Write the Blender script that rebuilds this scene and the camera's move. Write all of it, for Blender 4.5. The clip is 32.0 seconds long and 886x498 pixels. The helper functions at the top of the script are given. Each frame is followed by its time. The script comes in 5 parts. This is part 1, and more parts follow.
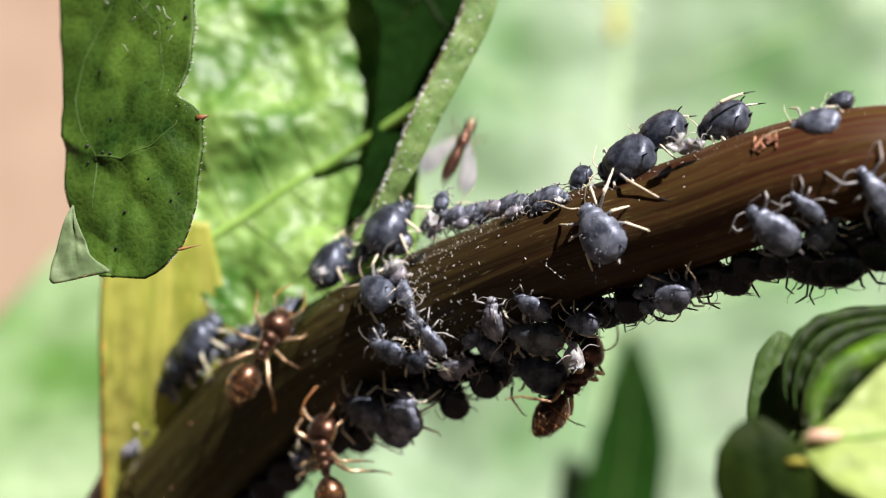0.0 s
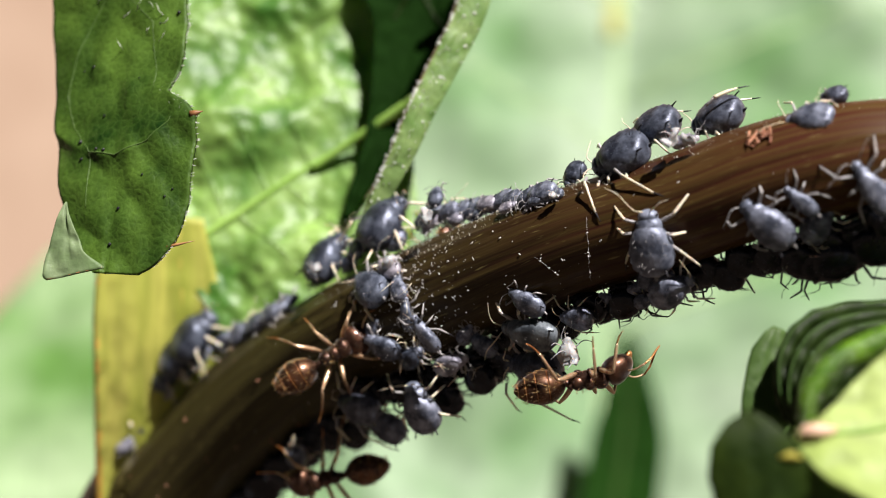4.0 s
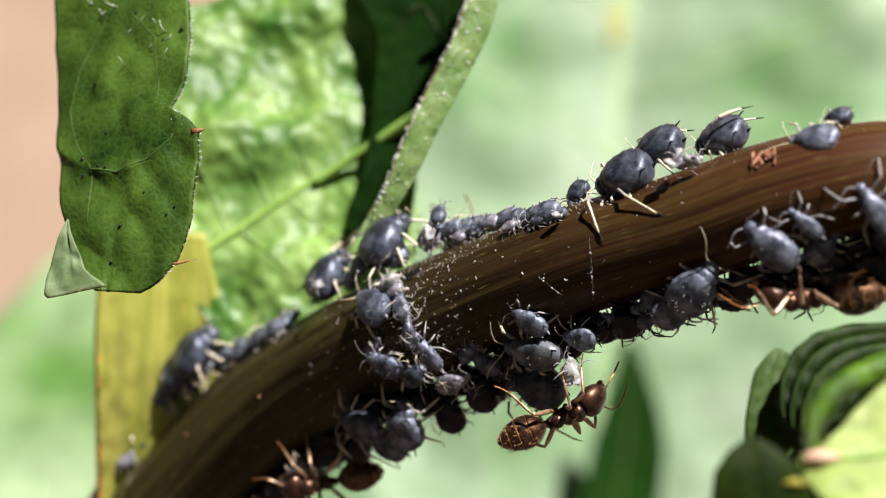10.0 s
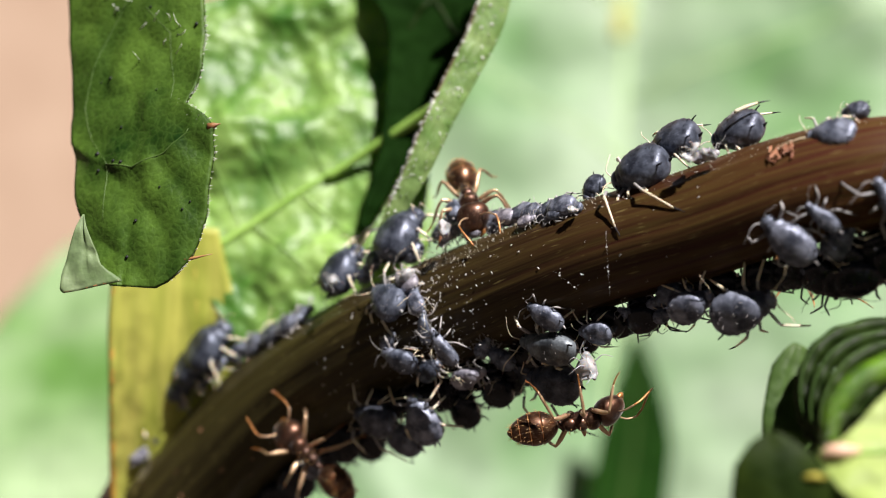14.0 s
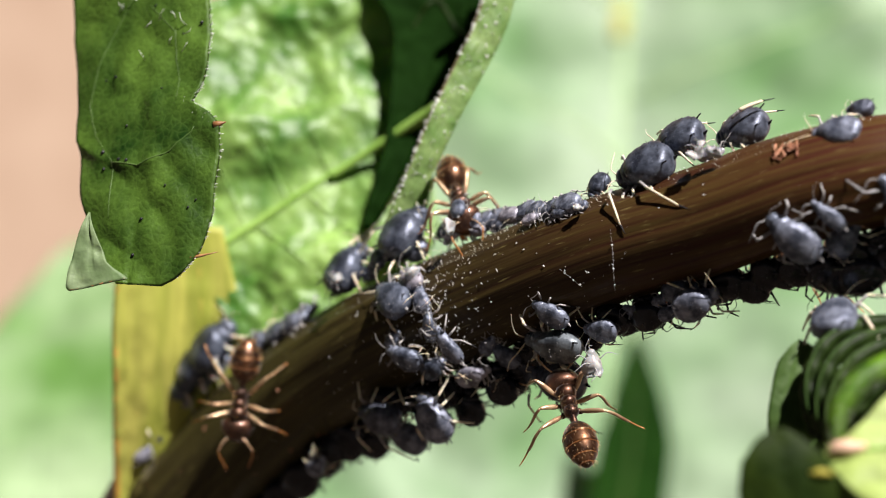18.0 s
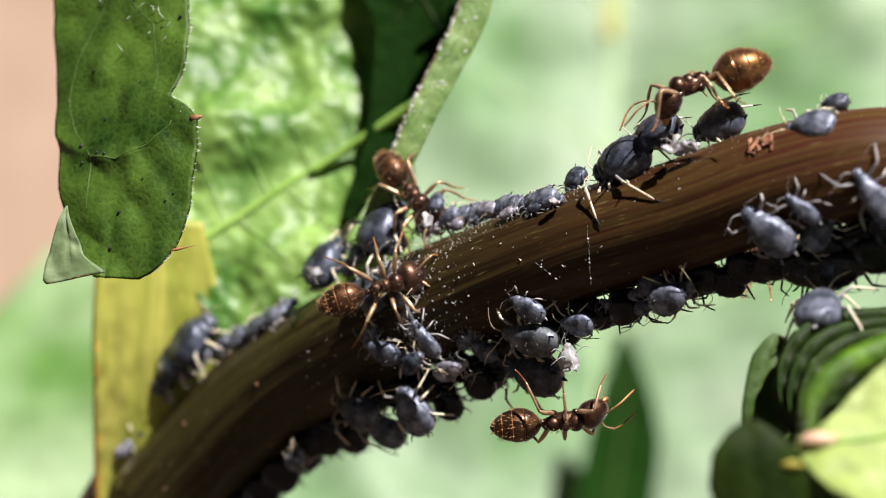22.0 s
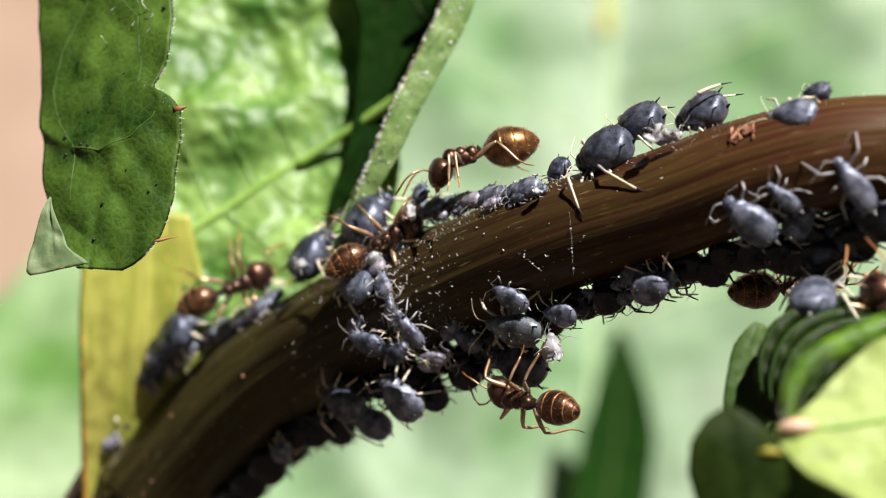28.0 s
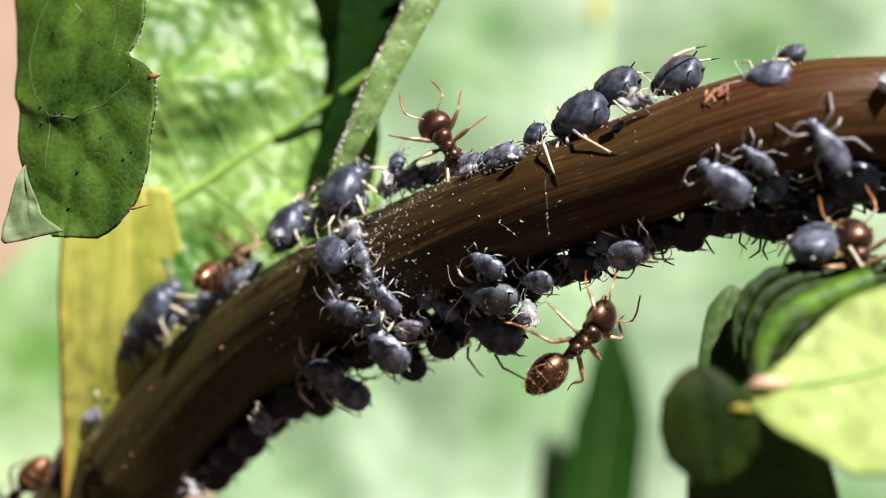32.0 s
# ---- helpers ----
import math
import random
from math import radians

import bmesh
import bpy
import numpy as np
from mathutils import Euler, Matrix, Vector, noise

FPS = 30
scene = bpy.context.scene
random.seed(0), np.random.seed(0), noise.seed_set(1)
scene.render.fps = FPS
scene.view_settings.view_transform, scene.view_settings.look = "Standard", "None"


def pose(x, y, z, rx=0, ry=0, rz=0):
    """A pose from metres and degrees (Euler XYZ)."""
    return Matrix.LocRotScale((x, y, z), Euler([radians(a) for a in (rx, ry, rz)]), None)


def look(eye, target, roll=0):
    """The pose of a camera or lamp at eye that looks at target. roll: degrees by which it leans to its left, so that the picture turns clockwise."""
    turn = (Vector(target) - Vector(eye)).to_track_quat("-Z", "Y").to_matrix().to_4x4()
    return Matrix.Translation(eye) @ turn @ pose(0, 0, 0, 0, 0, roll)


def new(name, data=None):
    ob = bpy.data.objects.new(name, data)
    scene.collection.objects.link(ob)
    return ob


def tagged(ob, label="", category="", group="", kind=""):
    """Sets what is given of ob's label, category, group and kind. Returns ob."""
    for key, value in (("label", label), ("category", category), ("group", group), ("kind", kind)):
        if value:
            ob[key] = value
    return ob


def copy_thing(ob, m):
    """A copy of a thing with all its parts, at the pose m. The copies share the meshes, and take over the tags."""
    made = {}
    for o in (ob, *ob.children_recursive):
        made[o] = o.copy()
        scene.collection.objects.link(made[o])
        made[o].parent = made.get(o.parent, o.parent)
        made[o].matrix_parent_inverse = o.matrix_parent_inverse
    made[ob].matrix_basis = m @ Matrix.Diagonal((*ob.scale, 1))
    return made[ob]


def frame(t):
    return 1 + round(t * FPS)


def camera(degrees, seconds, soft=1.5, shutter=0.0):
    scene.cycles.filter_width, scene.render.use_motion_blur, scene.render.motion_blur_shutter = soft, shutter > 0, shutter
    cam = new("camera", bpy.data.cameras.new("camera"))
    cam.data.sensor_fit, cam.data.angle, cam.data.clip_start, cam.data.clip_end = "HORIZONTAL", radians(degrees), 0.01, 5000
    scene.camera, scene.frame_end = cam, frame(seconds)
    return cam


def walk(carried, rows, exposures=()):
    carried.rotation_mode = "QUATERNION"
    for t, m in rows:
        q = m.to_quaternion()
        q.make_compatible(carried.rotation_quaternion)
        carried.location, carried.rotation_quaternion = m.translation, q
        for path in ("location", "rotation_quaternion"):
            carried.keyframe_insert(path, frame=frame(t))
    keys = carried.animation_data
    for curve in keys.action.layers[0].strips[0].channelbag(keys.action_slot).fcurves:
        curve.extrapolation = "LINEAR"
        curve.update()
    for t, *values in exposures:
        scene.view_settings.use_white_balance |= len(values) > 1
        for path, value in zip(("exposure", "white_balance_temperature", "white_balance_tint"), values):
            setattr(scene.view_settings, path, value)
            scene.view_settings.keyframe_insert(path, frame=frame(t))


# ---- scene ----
MM = 0.001  # lengths below are in millimetres

# ---- camera ----
cam = camera(30.0, 32.0, soft=1.1, shutter=0.3)
cam.data.dof.use_dof = True
cam.data.dof.focus_distance = 66.0 * MM
cam.data.dof.aperture_fstop = 36.0
# seconds, place, pitch, roll, yaw
ROWS = [
    (0.0, 0.152, -65.179, -0.109, 0.097, -0.048, 0.113),
    (0.5, 0.352, -64.965, -0.284, 0.079, 0.075, 0.132),
    (1.0, 0.369, -65.012, -0.324, 0.105, 0.062, 0.108),
    (1.5, 0.294, -65.028, -0.231, 0.057, 0.059, 0.080),
    (2.0, 0.298, -65.024, -0.217, 0.059, 0.076, 0.084),
    (2.5, 0.313, -64.992, -0.253, 0.076, 0.081, 0.093),
    (3.0, 0.267, -65.037, -0.271, 0.072, 0.057, 0.064),
    (3.5, 0.319, -65.017, -0.244, 0.065, 0.061, 0.077),
    (5.5, 0.473, -65.080, -0.340, 0.069, 0.044, 0.077),
    (6.0, 0.649, -65.075, -0.445, 0.082, 0.070, 0.025),
    (6.5, 0.805, -65.094, -0.503, 0.097, 0.140, 0.031),
    (7.0, 0.336, -65.100, -0.553, 0.068, 0.232, -0.034),
    (7.5, 0.476, -64.952, -0.699, 0.107, 0.311, -0.005),
    (8.0, 1.209, -64.870, -0.411, 0.032, 0.215, 0.093),
    (8.5, 0.745, -65.235, -0.662, 0.082, 0.090, 0.014),
    (9.0, 1.490, -64.766, -0.854, 0.123, 0.487, -0.020),
    (9.5, 0.943, -64.807, -0.415, 0.025, 0.207, 0.101),
    (10.0, 0.272, -64.852, 0.597, -0.006, -0.119, 0.102),
    (10.5, -0.892, -65.321, 0.893, -0.095, -0.145, 0.020),
    (11.0, -0.355, -65.358, -0.383, -0.055, -0.009, 0.042),
    (11.5, 0.301, -65.006, 0.647, -0.166, -0.198, 0.153),
    (12.0, -0.211, -64.830, 0.860, -0.167, -0.176, 0.203),
    (12.5, -0.179, -64.900, 0.491, -0.119, -0.226, 0.174),
    (13.0, -1.051, -64.854, 0.874, -0.155, -0.165, 0.101),
    (13.5, -0.637, -64.907, 0.670, -0.053, -0.171, 0.058),
    (14.0, -0.342, -64.825, 0.501, -0.107, -0.085, 0.117),
    (14.5, -0.039, -64.889, 0.037, -0.032, 0.111, -0.016),
    (16.5, -1.346, -65.138, 0.361, -0.052, -0.291, 0.075),
    (17.0, -0.391, -64.861, 0.524, 0.009, -0.181, 0.006),
    (17.5, -1.205, -64.962, 0.490, -0.054, -0.077, -0.000),
    (18.0, -0.715, -64.961, 0.333, -0.034, -0.063, -0.022),
    (18.5, -0.534, -65.025, -0.050, 0.024, -0.005, -0.122),
    (19.0, -0.000, -65.000, 0.000, -0.000, -0.000, -0.000),
    (19.5, -0.030, -65.013, 0.040, 0.022, -0.067, -0.106),
    (20.0, 0.114, -64.954, 0.022, 0.018, -0.110, -0.029),
    (20.5, 0.140, -65.009, -0.062, -0.013, -0.056, -0.044),
    (21.0, 0.182, -65.080, -0.100, -0.001, -0.072, -0.062),
    (21.5, 0.161, -65.077, 0.020, -0.016, -0.113, -0.109),
    (22.0, 0.100, -65.063, 0.029, 0.016, -0.155, -0.116),
    (22.5, 0.081, -65.032, 0.004, -0.001, -0.085, -0.118),
    (23.0, 0.035, -65.031, 0.100, -0.009, -0.086, -0.128),
    (23.5, 0.286, -65.090, 0.017, -0.025, -0.059, -0.094),
    (24.0, 0.169, -65.035, -0.021, 0.007, -0.108, -0.085),
    (24.5, 0.007, -65.017, -0.065, 0.048, 0.028, -0.185),
    (25.0, 0.139, -64.973, -0.090, 0.030, -0.014, -0.123),
    (25.5, 0.101, -65.027, 0.017, -0.003, -0.051, -0.085),
    (27.5, 0.596, -65.011, -0.189, -0.019, -0.021, -0.045),
    (28.0, 0.873, -65.076, -0.346, 0.005, -0.025, -0.030),
    (28.5, 1.117, -65.039, -0.462, 0.007, 0.074, -0.108),
    (29.0, 1.663, -65.194, -0.681, -0.028, 0.046, -0.108),
    (29.5, 2.928, -65.088, -0.816, -0.072, -0.085, 0.030),
    (30.0, 1.646, -64.927, -1.150, -0.010, 0.184, -0.016),
    (30.5, 1.407, -65.099, -1.305, -0.029, 0.373, -0.115),
    (31.0, 1.551, -64.933, -0.808, 0.022, 0.143, -0.095),
    (31.5, 2.142, -64.858, -0.887, -0.025, 0.008, -0.001),
    (32.0, 1.853, -64.901, -1.645, -0.031, 0.213, -0.018),
]
walk(cam, [(t, pose(x * MM, y * MM, z * MM, 90 + pitch, roll, yaw)) for t, x, y, z, pitch, roll, yaw in ROWS],
     exposures=((0.0, 0.55, 6500, 17), (27.5, 0.56, 6500, 17), (29.0, 0.61, 6500, 17), (32.0, 0.65, 6500, 17)))

# ---- light ----
SUN = Vector((0.34, -0.50, 0.80)).normalized()
world = bpy.data.worlds.new("sky")
scene.world = world
world.use_nodes = True
wn = world.node_tree
sky = wn.nodes.new("ShaderNodeTexSky")
sky.sky_type, sky.sun_disc = "NISHITA", False
sky.sun_elevation = math.asin(SUN.z)
sky.sun_rotation = math.atan2(SUN.x, SUN.y)
wn.links.new(sky.outputs[0], wn.nodes["Background"].inputs[0])
wn.nodes["Background"].inputs[1].default_value = 0.0035
sun_data = bpy.data.lights.new("sun", "SUN")
sun_data.energy, sun_data.angle, sun_data.color = 6.2, radians(0.6), (1.0, 0.96, 0.92)
sun = new("sun", sun_data)
sun.matrix_world = look(SUN, (0, 0, 0))


# ---- materials ----
def material(name):
    m = bpy.data.materials.new(name)
    m.use_nodes = True
    return m, m.node_tree.nodes, m.node_tree.links, m.node_tree.nodes["Principled BSDF"]


def ramp(nodes, links, source, stops):
    r = nodes.new("ShaderNodeValToRGB")
    els = r.color_ramp.elements
    while len(els) < len(stops):
        els.new(0.5)
    for e, (p, c) in zip(els, stops):
        e.position, e.color = p, (*c, 1)
    links.new(source, r.inputs[0])
    return r.outputs[0]


def noise_tex(nodes, links, scale, detail=3.0, vector=None, rough=0.55):
    n = nodes.new("ShaderNodeTexNoise")
    n.inputs["Scale"].default_value, n.inputs["Detail"].default_value, n.inputs["Roughness"].default_value = scale, detail, rough
    if vector is not None:
        links.new(vector, n.inputs["Vector"])
    return n.outputs["Fac"]


def n_color(nodes, links, scale, vector):
    t = nodes.new("ShaderNodeTexNoise")
    t.inputs["Scale"].default_value = scale
    links.new(vector, t.inputs["Vector"])
    return t.outputs["Color"]


def coords(nodes, links, kind="Object", scale=(1, 1, 1)):
    c, m = nodes.new("ShaderNodeTexCoord"), nodes.new("ShaderNodeMapping")
    m.inputs["Scale"].default_value = scale
    links.new(c.outputs[kind], m.inputs["Vector"])
    return m.outputs[0]


def bumped(nodes, links, bsdf, height, strength, distance):
    b = nodes.new("ShaderNodeBump")
    b.inputs["Strength"].default_value, b.inputs["Distance"].default_value = strength, distance * MM
    links.new(height, b.inputs["Height"])
    links.new(b.outputs[0], bsdf.inputs["Normal"])


def mixed(nodes, links, fac, a, b, mode="MIX"):
    m = nodes.new("ShaderNodeMix")
    m.data_type, m.blend_type = "RGBA", mode
    for sock, v in ((m.inputs[0], fac), (m.inputs[6], a), (m.inputs[7], b)):
        if isinstance(v, (float, int)):
            sock.default_value = v
        elif isinstance(v, tuple):
            sock.default_value = (*v, 1)
        else:
            links.new(v, sock)
    return m.outputs[2]


def leaf_material(name, dark, light, through_share=0.35, gloss=0.45, grain=900.0, relief=0.12, big=140.0, spec=0.3, net=0.0, stretch=1.0):
    """A leaf: large blotches, fine grain and, where net is set, a mesh of paler small veins (cells per metre)."""
    m, n, l, b = material(name)
    v = coords(n, l, "Object", (1.0, 1.0, stretch))
    large = noise_tex(n, l, big, 3, v)
    small = noise_tex(n, l, grain, 4, v)
    c1 = ramp(n, l, large, ((0.3, dark), (0.7, light)))
    c = mixed(n, l, 0.5, c1, ramp(n, l, small, ((0.3, (0.55, 0.55, 0.5)), (0.7, (1.2, 1.2, 1.1)))), "MULTIPLY")
    height = small
    if net:
        bend = n.new("ShaderNodeVectorMath")
        bend.operation = "MULTIPLY_ADD"
        bend.inputs[1].default_value = (0.0006,) * 3
        l.new(n_color(n, l, big * 3, v), bend.inputs[0])
        l.new(v, bend.inputs[2])
        cells = n.new("ShaderNodeTexVoronoi")
        cells.feature = "DISTANCE_TO_EDGE"
        cells.inputs["Scale"].default_value = net
        l.new(bend.outputs[0], cells.inputs["Vector"])
        c = mixed(n, l, ramp(n, l, cells.outputs["Distance"], ((0.0, (0.09, 0.09, 0.09)), (0.14, (0, 0, 0)))), c, tuple(min(1.0, 1.7 * x + 0.02) for x in light))
        mound = n.new("ShaderNodeMath")
        mound.operation = "MULTIPLY_ADD"
        mound.inputs[1].default_value = 0.35
        l.new(ramp(n, l, cells.outputs["Distance"], ((0.0, (0, 0, 0)), (0.35, (1, 1, 1)))), mound.inputs[0])
        l.new(small, mound.inputs[2])
        height = mound.outputs[0]
    l.new(c, b.inputs["Base Color"])
    b.inputs["Roughness"].default_value = gloss
    b.inputs["Specular IOR Level"].default_value = spec
    bumped(n, l, b, height, 0.6, relief)
    t = n.new("ShaderNodeBsdfTranslucent")
    l.new(mixed(n, l, 1.0, c, (1.0, 1.0, 0.45), "MULTIPLY"), t.inputs[0])
    mix = n.new("ShaderNodeMixShader")
    mix.inputs[0].default_value = through_share
    l.new(b.outputs[0], mix.inputs[1])
    l.new(t.outputs[0], mix.inputs[2])
    l.new(mix.outputs[0], n["Material Output"].inputs[0])
    return m


def plain_material(name, dark, light, rough=0.5, scale=600.0, relief=0.02, spec=0.5, thin=0.0, metal=0.0):
    m, n, l, b = material(name)
    v = coords(n, l)
    s = noise_tex(n, l, scale, 4, v)
    l.new(ramp(n, l, s, ((0.3, dark), (0.7, light))), b.inputs["Base Color"])
    b.inputs["Roughness"].default_value = rough
    b.inputs["Specular IOR Level"].default_value = spec
    b.inputs["Metallic"].default_value = metal
    if relief:
        bumped(n, l, b, s, 0.5, relief)
    if thin:
        b.inputs["Subsurface Weight"].default_value = thin
        b.inputs["Subsurface Radius"].default_value = (0.3 * MM, 0.15 * MM, 0.08 * MM)
    return m


def aphid_material(name, dark, light, rough, spec=0.3, wax=0.3):
    """Waxy, powdered skin with faint rings across the back."""
    m, n, l, b = material(name)
    v = coords(n, l)
    powder = noise_tex(n, l, 9500.0, 5, v, 0.65)
    patch = noise_tex(n, l, 3600.0, 4, v, 0.6)
    w = n.new("ShaderNodeTexWave")
    w.bands_direction = "X"
    w.inputs["Scale"].default_value, w.inputs["Distortion"].default_value, w.inputs["Detail"].default_value = 1150.0, 2.0, 2.0
    w.inputs["Detail Scale"].default_value = 1.0
    l.new(v, w.inputs["Vector"])
    base = ramp(n, l, patch, ((0.36, dark), (0.68, light)))
    c = mixed(n, l, 0.55, base, ramp(n, l, powder, ((0.3, (0.45, 0.45, 0.45)), (0.72, (1.5, 1.5, 1.5)))), "MULTIPLY")
    dust = noise_tex(n, l, 17000.0, 3, v, 0.7)
    c = mixed(n, l, ramp(n, l, dust, ((0.62, (0, 0, 0)), (0.74, (wax, wax, wax)))), c, (0.45, 0.48, 0.54))
    info = n.new("ShaderNodeObjectInfo")
    l.new(mixed(n, l, 1.0, c, ramp(n, l, info.outputs["Random"], ((0.0, (0.75, 0.78, 0.8)), (1.0, (1.25, 1.22, 1.2)))), "MULTIPLY"), b.inputs["Base Color"])
    b.inputs["Roughness"].default_value = rough
    b.inputs["Metallic"].default_value = 0.45
    b.inputs["Specular IOR Level"].default_value = spec
    add = n.new("ShaderNodeMath")
    add.operation = "MULTIPLY_ADD"
    add.inputs[1].default_value = 0.55
    l.new(w.outputs["Fac"], add.inputs[0])
    l.new(powder, add.inputs[2])
    lump = n.new("ShaderNodeMath")
    lump.operation = "MULTIPLY_ADD"
    lump.inputs[1].default_value = 1.6
    l.new(patch, lump.inputs[0])
    l.new(add.outputs[0], lump.inputs[2])
    bumped(n, l, b, lump.outputs[0], 0.55, 0.036)
    return m


def ant_material(name, dark, light, rough=0.3):
    """Polished, slightly translucent brown shell with a satin down of fine pale hairs."""
    m, n, l, b = material(name)
    v = coords(n, l)
    s = noise_tex(n, l, 1500.0, 4, v, 0.6)
    c = ramp(n, l, s, ((0.34, dark), (0.66, light)))
    down = noise_tex(n, l, 1.0, 2, coords(n, l, "Object", (5000.0, 19000.0, 19000.0)), 0.6)
    c = mixed(n, l, ramp(n, l, down, ((0.58, (0, 0, 0)), (0.72, (0.4, 0.4, 0.4)))), c, (0.42, 0.30, 0.20))
    l.new(c, b.inputs["Base Color"])
    b.inputs["Roughness"].default_value = rough
    b.inputs["Specular IOR Level"].default_value = 1.0
    b.inputs["Subsurface Weight"].default_value = 0.3
    b.inputs["Subsurface Radius"].default_value = (0.5 * MM, 0.2 * MM, 0.06 * MM)
    b.inputs["Metallic"].default_value = 0.85
    b.inputs["Sheen Weight"].default_value = 0.2
    b.inputs["Sheen Roughness"].default_value = 0.35
    b.inputs["Coat Weight"].default_value = 0.35
    b.inputs["Coat Roughness"].default_value = 0.12
    bumped(n, l, b, down, 0.16, 0.010)
    return m


def stem_material():
    """Fluted stalk: purple-brown with olive and straw streaks that run along it, greener towards the root."""
    m, n, l, b = material("stem_skin")
    v = coords(n, l, "UV", (64.0, 0.13, 1.0))
    fine = coords(n, l, "UV", (260.0, 0.55, 1.0))
    dash = coords(n, l, "UV", (150.0, 1.1, 1.0))
    streak, hair, dashes = noise_tex(n, l, 1.0, 3, v), noise_tex(n, l, 1.0, 4, fine), noise_tex(n, l, 1.0, 2, dash, 0.4)
    sep = n.new("ShaderNodeSeparateXYZ")
    l.new(coords(n, l, "UV"), sep.inputs[0])
    along = n.new("ShaderNodeMapRange")
    along.inputs[1].default_value, along.inputs[2].default_value = 322.0, 350.0
    l.new(sep.outputs["Y"], along.inputs[0])
    brown = ramp(n, l, along.outputs[0], ((0.0, (0.024, 0.019, 0.007)), (0.45, (0.018, 0.009, 0.004)), (1.0, (0.050, 0.010, 0.007))))
    olive = ramp(n, l, along.outputs[0], ((0.0, (0.060, 0.052, 0.015)), (0.5, (0.050, 0.034, 0.010)), (1.0, (0.088, 0.056, 0.014))))
    c = mixed(n, l, ramp(n, l, streak, ((0.31, (0, 0, 0)), (0.75, (1, 1, 1)))), brown, olive)
    c = mixed(n, l, 0.32, c, ramp(n, l, hair, ((0.3, (0.5, 0.5, 0.5)), (0.7, (1.4, 1.4, 1.4)))), "MULTIPLY")
    c = mixed(n, l, ramp(n, l, dashes, ((0.65, (0, 0, 0)), (0.80, (0.45, 0.45, 0.45)))), c, (0.30, 0.26, 0.09))
    l.new(c, b.inputs["Base Color"])
    b.inputs["Roughness"].default_value = 0.40
    b.inputs["Specular IOR Level"].default_value = 0.18
    bumped(n, l, b, streak, 0.4, 0.08)
    return m


STEM = stem_material()
LEAF_DEEP = leaf_material("leaf_deep_green", (0.008, 0.034, 0.003), (0.100, 0.195, 0.026), 0.20, 0.5, 5200.0, 0.055, 300.0, 0.2, 2600.0)
LEAF_BRIGHT = leaf_material("leaf_yellow_green", (0.05, 0.20, 0.010), (0.42, 0.66, 0.17), 0.36, 0.50, 1700.0, 0.16, 260.0, 0.85)
LEAF_PALE = leaf_material("leaf_pale_green", (0.13, 0.285, 0.095), (0.485, 0.605, 0.465), 0.30, 0.6, 300.0, 0.1, 44.0, 0.2)
LEAF_LOW = leaf_material("leaf_low_green", (0.12, 0.27, 0.06), (0.42, 0.56, 0.34), 0.30, 0.6, 300.0, 0.1, 60.0, 0.2)
# Near-black green stands for the shade inside the curled leaf.
LEAF_INNER_SHADE = leaf_material("leaf_inner_shade", (0.002, 0.009, 0.001), (0.006, 0.022, 0.003), 0.05, 0.8, 500.0, 0.1, 100.0, 0.02)
LEAF_LIME = leaf_material("leaf_lime_green", (0.32, 0.44, 0.10), (0.46, 0.58, 0.20), 0.30, 0.5, 1500.0, 0.10, 260.0, 0.25)
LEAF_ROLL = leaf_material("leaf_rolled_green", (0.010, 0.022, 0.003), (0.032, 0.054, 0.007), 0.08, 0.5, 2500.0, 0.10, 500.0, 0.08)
# Rib colour is darkened for the shade between the roll's folds.
LEAF_RIB_SHADED = leaf_material("leaf_rib_shaded", (0.007, 0.017, 0.003), (0.026, 0.048, 0.008), 0.10, 0.5, 2500.0, 0.10, 500.0, 0.12)
LEAF_CURL = leaf_material("leaf_curled_rim_green", (0.13, 0.26, 0.06), (0.32, 0.46, 0.17), 0.35, 0.45, 3200.0, 0.1, 700.0, 0.3)
LEAF_LOBE = leaf_material("leaf_lobe_green", (0.028, 0.07, 0.012), (0.075, 0.135, 0.035), 0.2, 0.5, 2500.0, 0.1, 500.0, 0.2)
LEAF_TIP = leaf_material("leaf_pale_tip", (0.17, 0.27, 0.11), (0.33, 0.44, 0.24), 0.4, 0.5, 2500.0, 0.08, 500.0, 0.3)
LEAF_LANCE = leaf_material("leaf_lance_green", (0.009, 0.042, 0.004), (0.019, 0.074, 0.008), 0.12, 0.6, 500.0, 0.1, 100.0, 0.1)
# Brighter green puts sunlight on one fold of the roll into its colour.
LEAF_SUNLIT = leaf_material("leaf_sunlit_green", (0.020, 0.08, 0.003), (0.17, 0.37, 0.018), 0.2, 0.4, 3500.0, 0.12, 900.0, 0.4)
STRAW = leaf_material("leaf_yellow_stalk", (0.46, 0.42, 0.06), (0.66, 0.60, 0.17), 0.25, 0.45, 400.0, 0.08, 90.0)
VEIN = plain_material("vein_pale_yellow", (0.17, 0.33, 0.045), (0.28, 0.46, 0.10), 0.5, spec=0.25)
VEIN_PALE = plain_material("vein_pale_green", (0.30, 0.45, 0.20), (0.36, 0.50, 0.25), 0.6, spec=0.2)
VEIN_DEEP = plain_material("vein_deep_green", (0.05, 0.10, 0.02), (0.085, 0.145, 0.036), 0.5, spec=0.25)
HAIR = plain_material("plant_hair", (0.55, 0.6, 0.5), (0.8, 0.82, 0.75), 0.3, relief=0)
SPINE = plain_material("spine_red_brown", (0.16, 0.06, 0.02), (0.36, 0.18, 0.07), 0.4)
SCAR = plain_material("scar_orange_brown", (0.20, 0.06, 0.03), (0.62, 0.32, 0.18), 0.5, 1500.0, 0.08)
